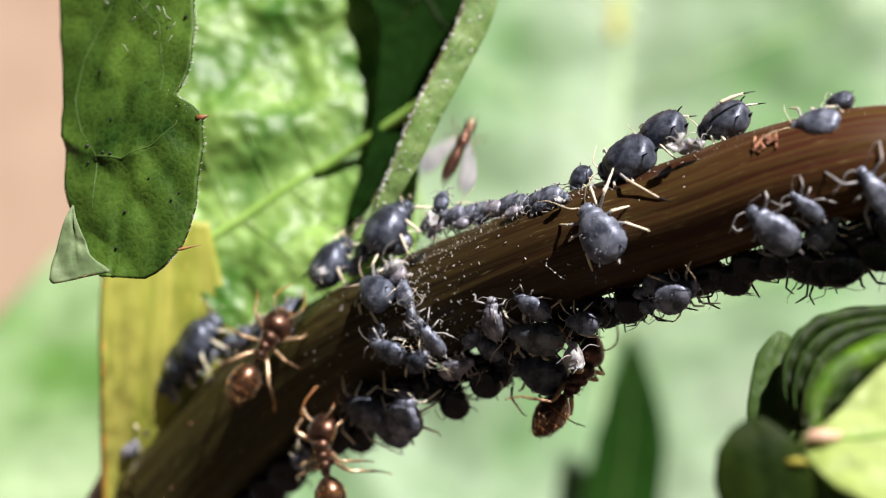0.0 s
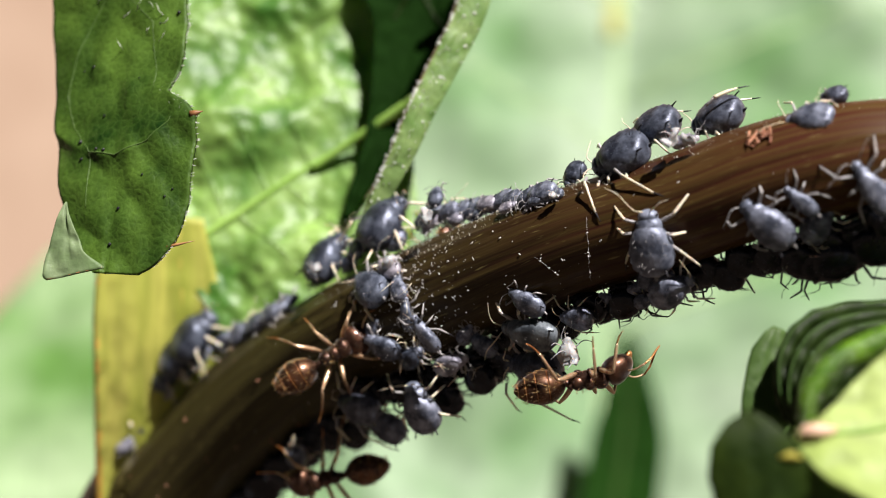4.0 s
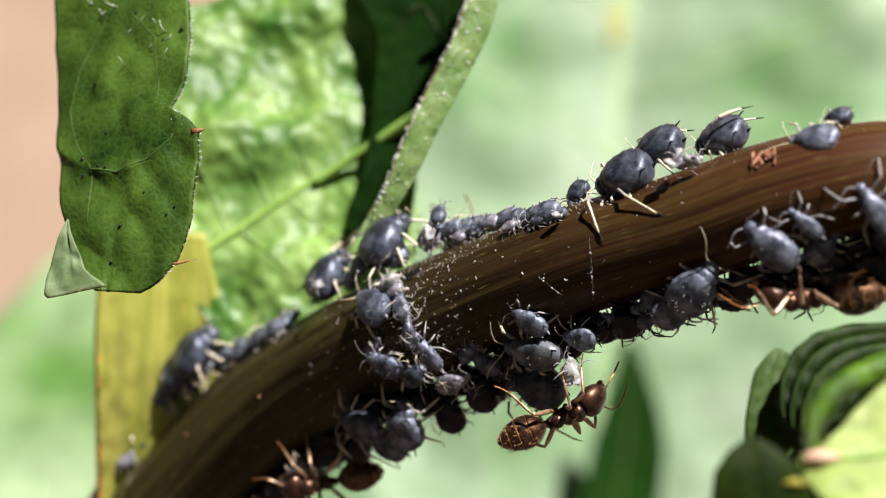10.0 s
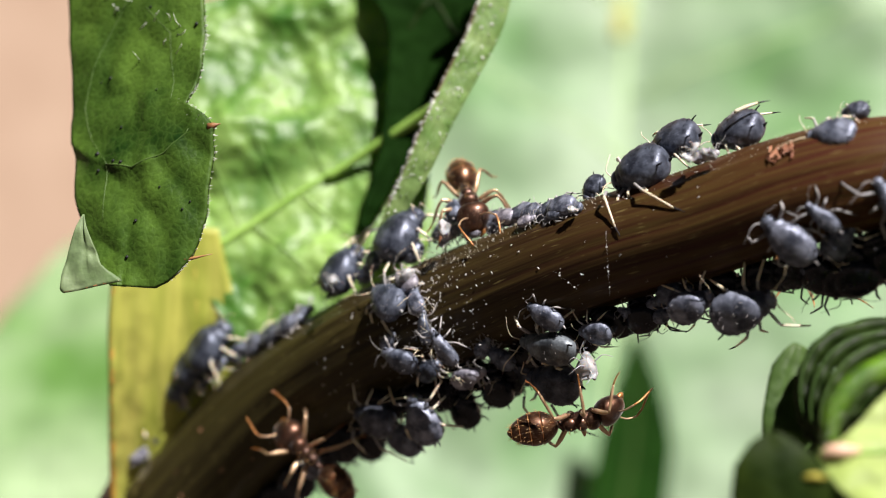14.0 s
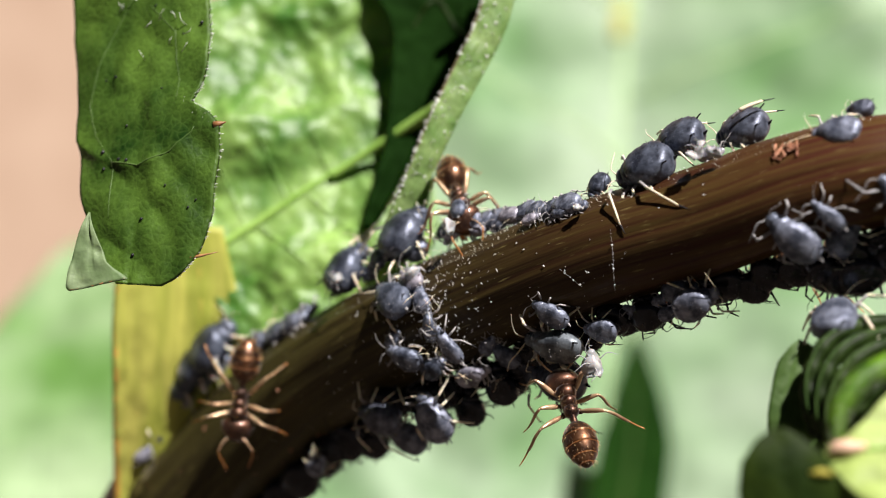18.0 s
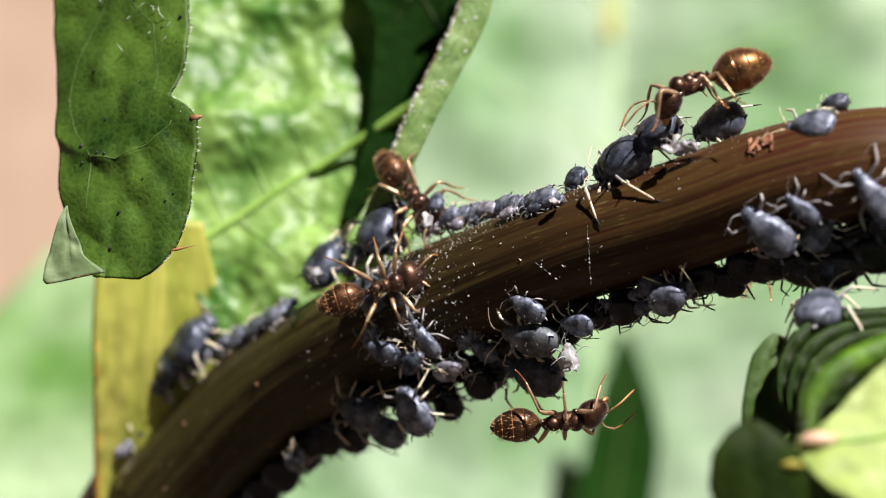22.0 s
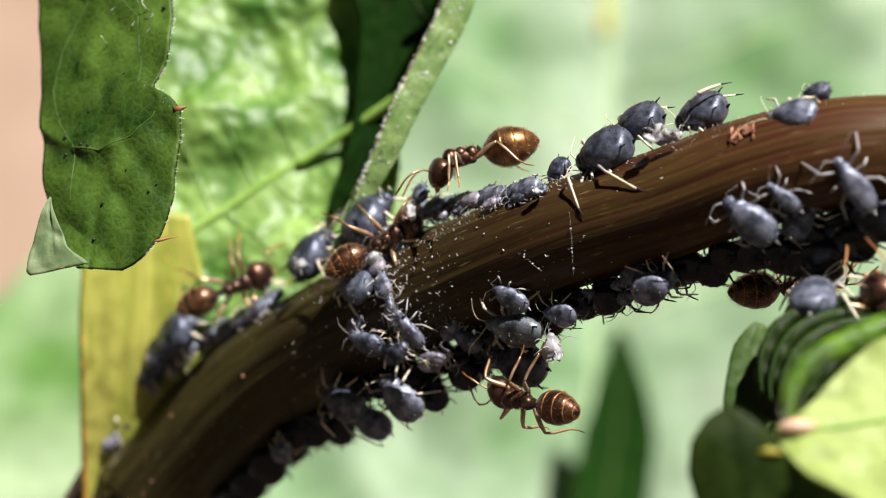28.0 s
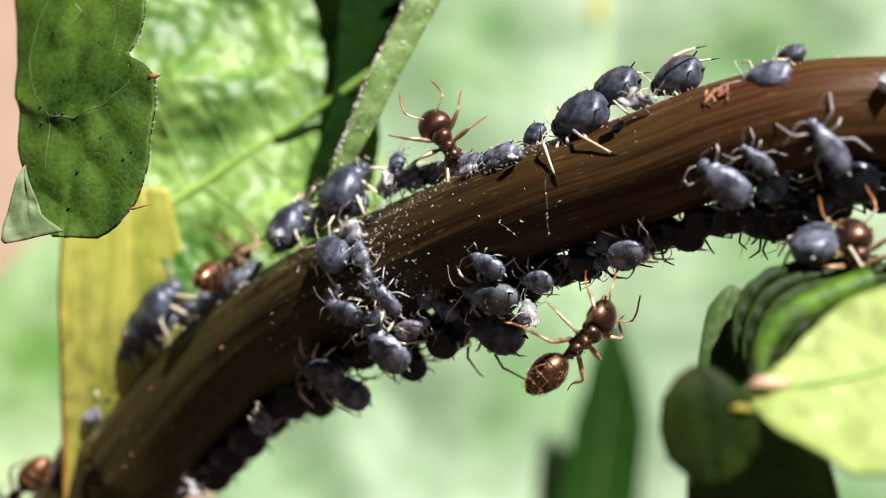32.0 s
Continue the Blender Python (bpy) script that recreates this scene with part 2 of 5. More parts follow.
MARGIN = plain_material("margin_dark_brown", (0.03, 0.022, 0.010), (0.13, 0.085, 0.035), 0.5)
AMBER = plain_material("margin_orange_brown", (0.36, 0.19, 0.03), (0.52, 0.32, 0.06), 0.5)
STALK = leaf_material("leaf_streaked_stalk", (0.28, 0.35, 0.04), (0.62, 0.60, 0.14), 0.25, 0.45, 1800.0, 0.10, 620.0, stretch=0.07)
KNOT = plain_material("knot_pink", (0.60, 0.36, 0.24), (0.75, 0.52, 0.36), 0.5)
SPECK = plain_material("wax_specks", (0.6, 0.6, 0.55), (0.85, 0.85, 0.8), 0.6, relief=0)
WALL = plain_material("rendered_wall", (0.45, 0.315, 0.215), (0.54, 0.395, 0.28), 0.9, 20.0, 0.5)
SOIL = plain_material("soil", (0.032, 0.023, 0.016), (0.065, 0.047, 0.032), 0.95, 30.0, 2.0)
APHID_DARK = aphid_material("aphid_black", (0.026, 0.031, 0.045), (0.150, 0.175, 0.225), 0.42, 0.4)
APHID_GREY = aphid_material("aphid_slate_grey", (0.055, 0.066, 0.092), (0.28, 0.315, 0.39), 0.50, 0.35)
# Near-black copy of the aphid skin, with the underside's shade in its colour.
APHID_SHADED = aphid_material("aphid_shiny_shaded", (0.003, 0.004, 0.006), (0.018, 0.022, 0.030), 0.2, 0.5, 0.06)
APHID_OLIVE = aphid_material("aphid_olive_grey", (0.050, 0.060, 0.070), (0.24, 0.28, 0.30), 0.42, 0.4)
APHID_PALE = aphid_material("aphid_lilac_grey", (0.13, 0.13, 0.16), (0.50, 0.49, 0.54), 0.55)
LEG_PALE = plain_material("aphid_leg_cream", (0.62, 0.54, 0.36), (0.82, 0.76, 0.58), 0.4, relief=0, thin=0.2)
LEG_DARK = plain_material("aphid_leg_black", (0.008, 0.008, 0.010), (0.03, 0.03, 0.034), 0.4, relief=0, spec=0.25)
LEG_GREY = plain_material("aphid_leg_grey", (0.22, 0.22, 0.22), (0.46, 0.44, 0.41), 0.5, relief=0)
ANT_HEAD = ant_material("ant_red_brown", (0.014, 0.005, 0.003), (0.125, 0.055, 0.028), 0.42)
ANT_GASTER = ant_material("ant_amber_brown", (0.016, 0.006, 0.003), (0.150, 0.066, 0.026), 0.40)
ANT_AMBER = ant_material("ant_clear_amber", (0.05, 0.018, 0.006), (0.40, 0.185, 0.055), 0.36)
ANT_BAND = plain_material("ant_pale_amber", (0.34, 0.19, 0.06), (0.62, 0.40, 0.17), 0.3, 2500.0, relief=0, spec=0.7, thin=0.3)
ANT_LEG = plain_material("ant_leg_amber", (0.22, 0.10, 0.04), (0.70, 0.50, 0.30), 0.34, 1800.0, relief=0, spec=0.9, thin=0.2, metal=0.55)
ANT_TOE = plain_material("ant_leg_orange", (0.26, 0.085, 0.02), (0.52, 0.24, 0.07), 0.34, 2500.0, relief=0, spec=0.7, thin=0.2, metal=0.4)
FLY_BODY = ant_material("fly_red_brown", (0.10, 0.04, 0.025), (0.34, 0.17, 0.11), 0.45)
EYE = plain_material("ant_eye", (0.01, 0.008, 0.008), (0.02, 0.018, 0.018), 0.15, relief=0)
SKIN = plain_material("shed_skin_white", (0.22, 0.23, 0.23), (0.50, 0.50, 0.49), 0.35, 1500.0, 0.05, thin=0.3)


# ---- mesh helpers ----
def mesh_from(name, bm, mat, smooth=True):
    me = bpy.data.meshes.new(name)
    bmesh.ops.recalc_face_normals(bm, faces=bm.faces)
    bm.to_mesh(me)
    bm.free()
    for p in me.polygons:
        p.use_smooth = smooth
    me.materials.append(mat)
    return me


def part(name, bm, mat, parent, label=""):
    ob = new(name, mesh_from(name, bm, mat))
    ob.parent = parent
    return tagged(ob, label)


def thing(name, label, category, group="", kind=""):
    ob = new(name)
    ob.empty_display_size = MM
    return tagged(ob, label, category, group, kind)


def smooth_path(points, n=10):
    """Points on a Catmull-Rom curve through the given ones."""
    p = [Vector(q) for q in points]
    p = [2 * p[0] - p[1], *p, 2 * p[-1] - p[-2]]
    out = []
    for i in range(1, len(p) - 2):
        a, b, c, d = p[i - 1:i + 3]
        for k in range(n):
            u = k / n
            out.append(0.5 * (2 * b + (c - a) * u + (2 * a - 5 * b + 4 * c - d) * u * u + (3 * b - a - 3 * c + d) * u ** 3))
    return out + [p[-2]]


def tube(bm, points, radii, sides=8, cap=True):
    """A tapered tube in millimetres through points."""
    pts = [Vector(p) for p in points]
    if not isinstance(radii, (list, tuple)):
        radii = [radii] * len(pts)
    rings = []
    ref = Vector((0.13, 0.92, 0.31))
    for i, p in enumerate(pts):
        t = (pts[min(i + 1, len(pts) - 1)] - pts[max(i - 1, 0)]).normalized()
        a = ref - ref.dot(t) * t
        if a.length < 0.05:
            a = Vector((1, 0, 0)) - t.x * t
        a.normalize()
        ref = a
        b = t.cross(a)
        rings.append([bm.verts.new((p + (a * math.cos(k * math.tau / sides) + b * math.sin(k * math.tau / sides)) * radii[i]) * MM) for k in range(sides)])
    for r, q in zip(rings, rings[1:]):
        for k in range(sides):
            bm.faces.new((r[k], r[(k + 1) % sides], q[(k + 1) % sides], q[k]))
    if cap:
        bm.faces.new(rings[0][::-1])
        bm.faces.new(rings[-1])
    return bm


def lathe(bm, profile, wide=1.0, high=1.0, sides=16, belly=1.0, warp=0.0, seed=0, rings=None):
    """A body along x: profile of (x, radius), squashed to wide (y) and high (z); belly flattens the underside."""
    loops = []
    for x, r in profile:
        loop = []
        for k in range(sides):
            a = k * math.tau / sides
            y, z = math.cos(a) * r * wide, math.sin(a) * r * high
            if z < 0:
                z *= belly
            v = Vector((x, y, z))
            if warp:
                v += warp * noise.noise_vector(v * 2.5 + Vector((seed * 7.1, 0, 0)))
            loop.append(bm.verts.new(v * MM))
        loops.append(loop)
    for r, q in zip(loops, loops[1:]):
        for k in range(sides):
            bm.faces.new((r[k], q[k], q[(k + 1) % sides], r[(k + 1) % sides]))
    bm.faces.new(loops[0])
    bm.faces.new(loops[-1][::-1])
    return bm


def oval(length, radius, n=12, lean=0.0, start=0.0, blunt=0.5):
    """Profile of an egg: lean moves its widest place forward or back."""
    out = []
    for i in range(n + 1):
        a = math.pi * (0.03 + 0.94 * i / n)
        x = -math.cos(a)
        r = math.sin(a) ** (2 * blunt) * (1 + lean * x)
        out.append((start + length * (x + 1) / 2, radius * max(r, 0.02)))
    return out


# ---- stem line: millimetres, from the root up ----
STEM_LINE = smooth_path([(-95.00, 70.00, -300.00), (-70.00, 52.00, -140.00), (-42.00, 33.00, -62.00), (-16.43, 19.50, -15.71), (-13.48, 17.50, -12.55), (-11.21, 16.00, -10.10), (-8.67, 14.00, -7.59), (-5.83, 11.50, -5.41), (-2.15, 8.00, -3.27), (1.70, 5.00, -1.46), (5.42, 2.20, 0.07), (9.24, 0.00, 1.29), (12.24, -1.70, 2.40), (14.61, -2.70, 3.04), (16.56, -3.20, 3.32), (19.67, -3.50, 3.28), (23.46, -3.50, 2.75)], 40)
STEM_S = [0.0]
for a, b in zip(STEM_LINE, STEM_LINE[1:]):
    STEM_S.append(STEM_S[-1] + (b - a).length)
STEM_RADII = [(0, 4.2), (250, 3.2), (290, 3.0), (303, 3.0), (318, 2.78), (328, 2.5), (338, 2.22), (350, 2.1), (358, 2.0)]


def stem_radius(s):
    return float(np.interp(s, [a for a, _ in STEM_RADII], [b for _, b in STEM_RADII]))


def stem_point(s):
    return Vector([float(np.interp(s, STEM_S, [p[k] for p in STEM_LINE])) for k in range(3)])


def stem_frame(s):
    """The middle of the stem at s and the directions along it, to its front and to its top."""
    t = (stem_point(s + 0.5) - stem_point(s - 0.5)).normalized()
    f = Vector((0, -1, 0))
    f = (f - f.dot(t) * t).normalized()
    return stem_point(s), t, f, f.cross(t)


def on_stem(s, phi, heading, lift=0.0):
    """A pose on the stem's skin: x ahead, z away from the skin. phi: degrees from the front towards the top."""
    c, t, f, u = stem_frame(s)
    n = f * math.cos(radians(phi)) + u * math.sin(radians(phi))
    b = n.cross(t)
    x = t * math.cos(radians(heading)) + b * math.sin(radians(heading))
    y = n.cross(x)
    p = (c + n * (stem_radius(s) + lift)) * MM
    return Matrix(((x.x, y.x, n.x, p.x), (x.y, y.y, n.y, p.y), (x.z, y.z, n.z, p.z), (0, 0, 0, 1)))


def free_pose(x, y, z, angle, tilt=0.0, roll=0.0):
    """A pose in the air: heading angle from +x towards +z, tilt away from the viewer's side, roll 0 with the back to the front (-y)."""
    a, t = radians(angle), radians(tilt)
    f = Vector((math.cos(a) * math.cos(t), math.sin(t), math.sin(a) * math.cos(t)))
    up = Vector((0, -1, 0))
    up = (up - up.dot(f) * f).normalized()
    up = Matrix.Rotation(radians(roll), 3, f) @ up
    s = up.cross(f)
    return Matrix(((f.x, s.x, up.x, x * MM), (f.y, s.y, up.y, y * MM), (f.z, s.z, up.z, z * MM), (0, 0, 0, 1)))


# ---- setting ----
def sheet(name, corners, mat, label, category):
    bm = bmesh.new()
    bm.faces.new([bm.verts.new(Vector(c) * MM) for c in corners])
    ob = new(name, mesh_from(name, bm, mat, False))
    return tagged(ob, label, category, kind="structure")


sheet("ground", ((-400000, -400000, -300), (400000, -400000, -300), (400000, 400000, -300), (-400000, 400000, -300)), SOIL, "bare brown garden soil under the plant", "ground")


def wall():
    bm = bmesh.new()
    bmesh.ops.create_cube(bm, size=1)
    for v in bm.verts:
        v.co = Vector((v.co.x * 3000, 900 + v.co.y * 100, 300 + v.co.z * 1200)) * MM
    return tagged(new("wall_north", mesh_from("wall_north", bm, WALL, False)), "sunlit beige rendered garden wall behind the plant", "wall", kind="structure")


wall()


# ---- the stem ----
def build_stem():
    root = thing("plant_stem", "thick purple-brown ridged plant stem covered with aphids", "plant stem")
    bm = bmesh.new()
    uv = bm.loops.layers.uv.new("UVMap")
    sides, stations = 72, []
    s = 0.0
    while s < STEM_S[-1]:
        stations.append(s)
        s += 8.0 if s < 285 else 0.5
    rings = []
    for s in stations:
        c, t, f, u = stem_frame(s)
        r = stem_radius(s)
        ring = []
        for k in range(sides):
            a = k * math.tau / sides
            rr = r * (1 + 0.012 * math.cos(14 * a + 0.02 * s) + 0.010 * math.sin(23 * a) + 0.02 * noise.noise(Vector((math.cos(a) * 1.2, math.sin(a) * 1.2, s * 0.15))))
            ring.append(bm.verts.new((c + (f * math.cos(a) + u * math.sin(a)) * rr) * MM))
        rings.append(ring)
    for i in range(len(rings) - 1):
        for k in range(sides):
            k2 = (k + 1) % sides
            face = bm.faces.new((rings[i][k], rings[i][k2], rings[i + 1][k2], rings[i + 1][k]))
            for loop, (kk, ii) in zip(face.loops, ((k, i), (k + 1, i), (k + 1, i + 1), (k, i + 1))):
                loop[uv].uv = (kk / sides, stations[ii])
    bm.faces.new(rings[-1])
    bm.faces.new(rings[0][::-1])
    part("stalk", bm, STEM, root)
    rng = random.Random(5)
    # torn leaf scar
    bm = bmesh.new()
    for k in range(16):
        m = on_stem(SCAR_S + rng.uniform(-0.38, 0.38), SCAR_PHI + rng.uniform(-8, 8), 0, 0.02)
        q = [m @ (Vector((rng.uniform(-0.2, 0.2), rng.uniform(-0.25, 0.25), rng.uniform(0, 0.14))) * MM) for _ in range(3)]
        tube(bm, [v / MM for v in q], [0.03, 0.055, 0.015], 6)
    part("leaf_scar", bm, SCAR, root, "torn orange-brown leaf scar")
    # wax specks
    bm = bmesh.new()
    for _ in range(210):
        m = on_stem(rng.triangular(318, 350, 331), rng.uniform(-75, 70), rng.uniform(0, 180), 0.0)
        r = rng.choice((0.012, 0.018, 0.025, 0.035))
        tube(bm, [(m @ (Vector((d, 0, 0.01)) * MM)) / MM for d in (-r, r * rng.uniform(0.6, 2.0))], [r * 0.8, r * 0.5], 5)
    tagged(part("wax_dust", bm, SPECK, root, "scattered white wax specks"), kind="stuff")
    bm = bmesh.new()
    for _ in range(330):
        m = on_stem(rng.gauss(331.3, 1.5), rng.uniform(-62, 62), rng.uniform(0, 180), rng.uniform(0.0, 0.5))
        r = rng.choice((0.010, 0.014, 0.020, 0.028))
        tube(bm, [(m @ (Vector((d, 0, 0.01)) * MM)) / MM for d in (-r, r * rng.uniform(0.6, 4.0))], [r * 0.7, r * 0.35], 5)
    tagged(part("wax_litter", bm, SPECK, root, "white wax litter among the aphids"), kind="stuff")
    bm = bmesh.new()
    fuzz = []
    for _ in range(620):
        m = on_stem(rng.triangular(324, 352, 333), rng.uniform(50, 112), 0, 0.0)
        fuzz.append((m.translation / MM, m.to_3x3().col[2].normalized()))
    for p, d in fuzz:
        d = (d + Vector([rng.uniform(-0.6, 0.6) for _ in range(3)])).normalized()
        tube(bm, [p, p + d * rng.uniform(0.04, 0.16)], [0.010, 0.003], 4)
    tagged(part("stem_fuzz", bm, HAIR, root, "short white fuzz on the ridge"), kind="stuff")
    # lenticels: small pale warts on the lower stalk
    bm = bmesh.new()
    for _ in range(34):
        m = on_stem(rng.uniform(299, 322), rng.uniform(-60, 60), rng.uniform(-30, 30), 0.0)
        r = rng.uniform(0.02, 0.07)
        tube(bm, [(m @ (Vector((d, 0, 0.02)) * MM)) / MM for d in (-r, 0, r * 1.2)], [r * 0.4, r * 0.9, r * 0.4], 6)
    tagged(part("speckling", bm, SCAR, root, "small tan warts"), kind="stuff")
    return root


SCAR_S, SCAR_PHI = 347.0, 45.0
build_stem()


# ---- leaves ----
def profile_at(profile, u):
    return float(np.interp(u, [a for a, _ in profile], [b for _, b in profile]))


class Blade:
    """A leaf blade round a spine, in millimetres: widths to both sides, cup, buckles between the veins and a thickness."""

    def __init__(self, spine, left, right, face=(0, -1, 0), cup=0.0, buckle=0.0, size=2.0, twist=0.0, seed=0, pillow=False, keel=0.0):
        raw = smooth_path(spine, 24)
        run = [0.0]
        for a, b in zip(raw, raw[1:]):
            run.append(run[-1] + (b - a).length)
        self.line = [Vector([float(np.interp(k * run[-1] / 96, run, [p[i] for p in raw])) for i in range(3)]) for k in range(97)]
        self.left, self.right, self.face = left, right, Vector(face).normalized()
        self.cup, self.buckle, self.size, self.twist, self.seed, self.pillow, self.keel = cup, buckle, size, twist, seed, pillow, keel

    def at(self, u, v, lift=0.0):
        n = len(self.line) - 1
        x = min(max(u, 0.0), 0.9999) * n
        i = int(x)
        p = self.line[i].lerp(self.line[i + 1], x - i)
        t = (self.line[min(i + 2, n)] - self.line[max(i - 1, 0)]).normalized()
        side = self.face.cross(t).normalized()
        out = t.cross(side)
        if self.twist:
            side = Matrix.Rotation(radians(self.twist * u), 3, t) @ side
            out = t.cross(side)
        w = profile_at(self.right if v > 0 else self.left, u)
        q = p + side * (v * w)
        h = self.cup * v * v * w
        if v > 0:
            h += self.keel * w * (v - v * v)
        if self.buckle:
            k = q * (0.45 * self.size) + Vector((self.seed * 3.7, 0, 0))
            swell = noise.noise(k) + 0.45 * noise.noise(k * 2.1) + 0.16 * noise.noise(k * 6.0) if self.pillow else abs(noise.noise(k)) * 1.6 + 0.5 * noise.noise(k * 2.3)
            h += self.buckle * swell * min(1.0, 4 * abs(v) + 0.15)
        return q + out * (h + lift)

    def mesh(self, bm, nu=60, nv=22, thick=0.12):
        layers = []
        for sign in (0.5, -0.5):
            g = []
            for i in range(nu + 1):
                row = []
                for j in range(nv + 1):
                    v = -1 + 2 * j / nv
                    row.append(bm.verts.new(self.at(i / nu, v, sign * thick) * MM))
                g.append(row)
            layers.append(g)
        for li, g in enumerate(layers):
            for i in range(nu):
                for j in range(nv):
                    q = (g[i][j], g[i][j + 1], g[i + 1][j + 1], g[i + 1][j])
                    bm.faces.new(q if li else q[::-1])
        a, b = layers
        rim = [(i, 0) for i in range(nu + 1)] + [(nu, j) for j in range(1, nv + 1)] + [(i, nv) for i in range(nu - 1, -1, -1)] + [(0, j) for j in range(nv - 1, 0, -1)]
        for (i, j), (k, l) in zip(rim, rim[1:] + rim[:1]):
            bm.faces.new((a[i][j], a[k][l], b[k][l], b[i][j]))
        return bm

    def vein(self, bm, pairs, r0, r1, lift=0.1, n=12):
        pts = []
        for (u0, v0), (u1, v1) in zip(pairs, pairs[1:]):
            pts += [self.at(u0 + (u1 - u0) * k / n, v0 + (v1 - v0) * k / n, lift) for k in range(n)]
        pts.append(self.at(*pairs[-1], lift))
        return tube(bm, pts, [r0 + (r1 - r0) * k / (len(pts) - 1) for k in range(len(pts))], 6)


class FoldedBlade(Blade):
    """A blade whose upper lobe bulges over the lower one along an arched fold."""

    def at(self, u, v, lift=0.0):
        fold = 0.71 - (0.11 if v > 0 else 0.14) * v * v
        d = u - fold
        return super().at(u, v, lift + 0.30 * (math.exp(d / 0.11) if d < 0 else math.exp(-d / 0.03)))


def hairs(bm, places, length, r, rng, lean=0.5):
    """Short stiff hairs at (place, direction)."""
    for p, d in places:
        k = length * rng.uniform(0.6, 1.3)
        d = (d + Vector([rng.uniform(-lean, lean) for _ in range(3)])).normalized()
        bend = Vector([rng.uniform(-0.15, 0.15) for _ in range(3)]) * k
        tube(bm, [p, p + d * k * 0.5 + bend, p + d * k], [r, r * 0.8, r * 0.25], 4)
    return bm


def hanging_leaf():
    rng = random.Random(11)
    root = thing("hanging_leaf", "dark green drooping leaf with spiny hairy edge", "leaf")
    b = FoldedBlade([(-13.93, 7.50, 14.89), (-13.48, 5.20, 8.18), (-13.07, 3.40, 4.23), (-13.18, 2.40, 0.94), (-13.40, 1.90, -1.17)],
              [(0, 3.7), (0.25, 3.7), (0.43, 3.4), (0.63, 3.4), (0.76, 3.1), (0.85, 2.45), (0.92, 1.5), (0.97, 0.95), (1, 0.5)],
              [(0, 3.2), (0.25, 3.35), (0.43, 3.45), (0.50, 3.4), (0.555, 3.0), (0.59, 2.6), (0.625, 3.35), (0.655, 3.75), (0.69, 3.65), (0.77, 3.5), (0.83, 3.45), (0.88, 3.25), (0.92, 3.0), (0.96, 2.5), (0.985, 2.0), (1, 1.5)],
              face=(-0.42, -0.91, 0), cup=-0.06, buckle=0.20, size=0.9, seed=2)
    bm = b.mesh(bmesh.new(), 210, 44, 0.16)
    part("blade", bm, LEAF_DEEP, root)
    tip = Blade([(-14.95, 1.75, 1.75), (-14.80, 1.45, 0.30), (-14.72, 1.30, -0.60), (-14.60, 1.20, -1.20)], [(0, 0.02), (0.15, 0.26), (0.35, 0.55), (0.7, 0.90), (0.95, 1.15), (1, 1.05)], [(0, 0.02), (0.15, 0.10), (0.35, 0.28), (0.7, 0.62), (0.9, 1.1), (1, 1.35)], face=(-0.1, -0.9, 0.3), buckle=0.16, size=2.0, seed=4)
    flap = part("folded_tip", tip.mesh(bmesh.new(), 30, 14, 0.12), LEAF_TIP, root, "pale translucent folded leaf tip")
    part("tip_edge", tip.vein(bmesh.new(), [(0.985, -0.95), (0.99, 0.0), (0.985, 0.95)], 0.03, 0.03, 0.03), SPINE, flap, "thin brown edge")
    for path, r in (([(0.05, 0.35), (0.25, -0.15), (0.325, -0.42), (0.40, -0.62), (0.485, -0.78), (0.585, -0.68), (0.685, -0.42)], 0.055), ([(0.685, -0.42), (0.71, 0.0), (0.69, 0.43), (0.65, 0.73)], 0.07), ([(0.685, -0.42), (0.77, -0.45), (0.835, -0.52)], 0.05), ([(0.27, 0.18), (0.365, 0.55), (0.44, 0.53), (0.58, 0.66)], 0.045)):
        part("vein", b.vein(bmesh.new(), path, r * 0.7, r * 0.4, 0.07, 6), VEIN_DEEP, root)
    for u, d, k, r in ((0.655, (1.0, -0.1, 0.25), 0.42, 1.0), (0.93, (1.0, 0.0, 0.22), 1.05, 0.5)):
        p = b.at(u, 0.97)
        q = Vector(d).normalized()
        bm = tube(bmesh.new(), [p - q * 0.1, p + q * k * 0.35, p + q * k * 0.7, p + q * k], [0.16 * r, 0.12 * r, 0.05 * r, 0.012], 8)
        part("spine", bm, SPINE, root, "red-brown marginal spine")
    edge = [(b.at(u, 1.0), Vector((1, -0.2, 0.1))) for u in [rng.uniform(0.2, 0.98) for _ in range(120)]]
    edge += [(b.at(rng.uniform(0.57, 0.65), rng.uniform(0.7, 1.0)), Vector((0.5, -0.6, 0.6))) for _ in range(35)]
    tagged(part("edge_hairs", hairs(bmesh.new(), edge, 0.16, 0.016, rng), HAIR, root, "fine white edge hairs"), kind="stuff")
    face = [(b.at(rng.uniform(0.2, 0.6), rng.uniform(-0.6, 0.9), 0.08), Vector((rng.choice((-0.8, 0.8)), -0.5, 0.7))) for _ in range(16)]
    tagged(part("surface_hairs", hairs(bmesh.new(), face, 0.5, 0.022, rng, 0.4), HAIR, root, "curved white hairs"), kind="stuff")
    bm = bmesh.new()
    for _ in range(16):
        p = b.at(rng.uniform(0.25, 0.95), rng.uniform(-0.8, 0.9), 0.1)
        r = rng.uniform(0.03, 0.09)
        tube(bm, [p, p + Vector((r, 0, r * 1.4))], [r, r * 0.7], 6)
    tagged(part("black_specks", bm, LEG_DARK, root, "black dirt specks"), kind="stuff")


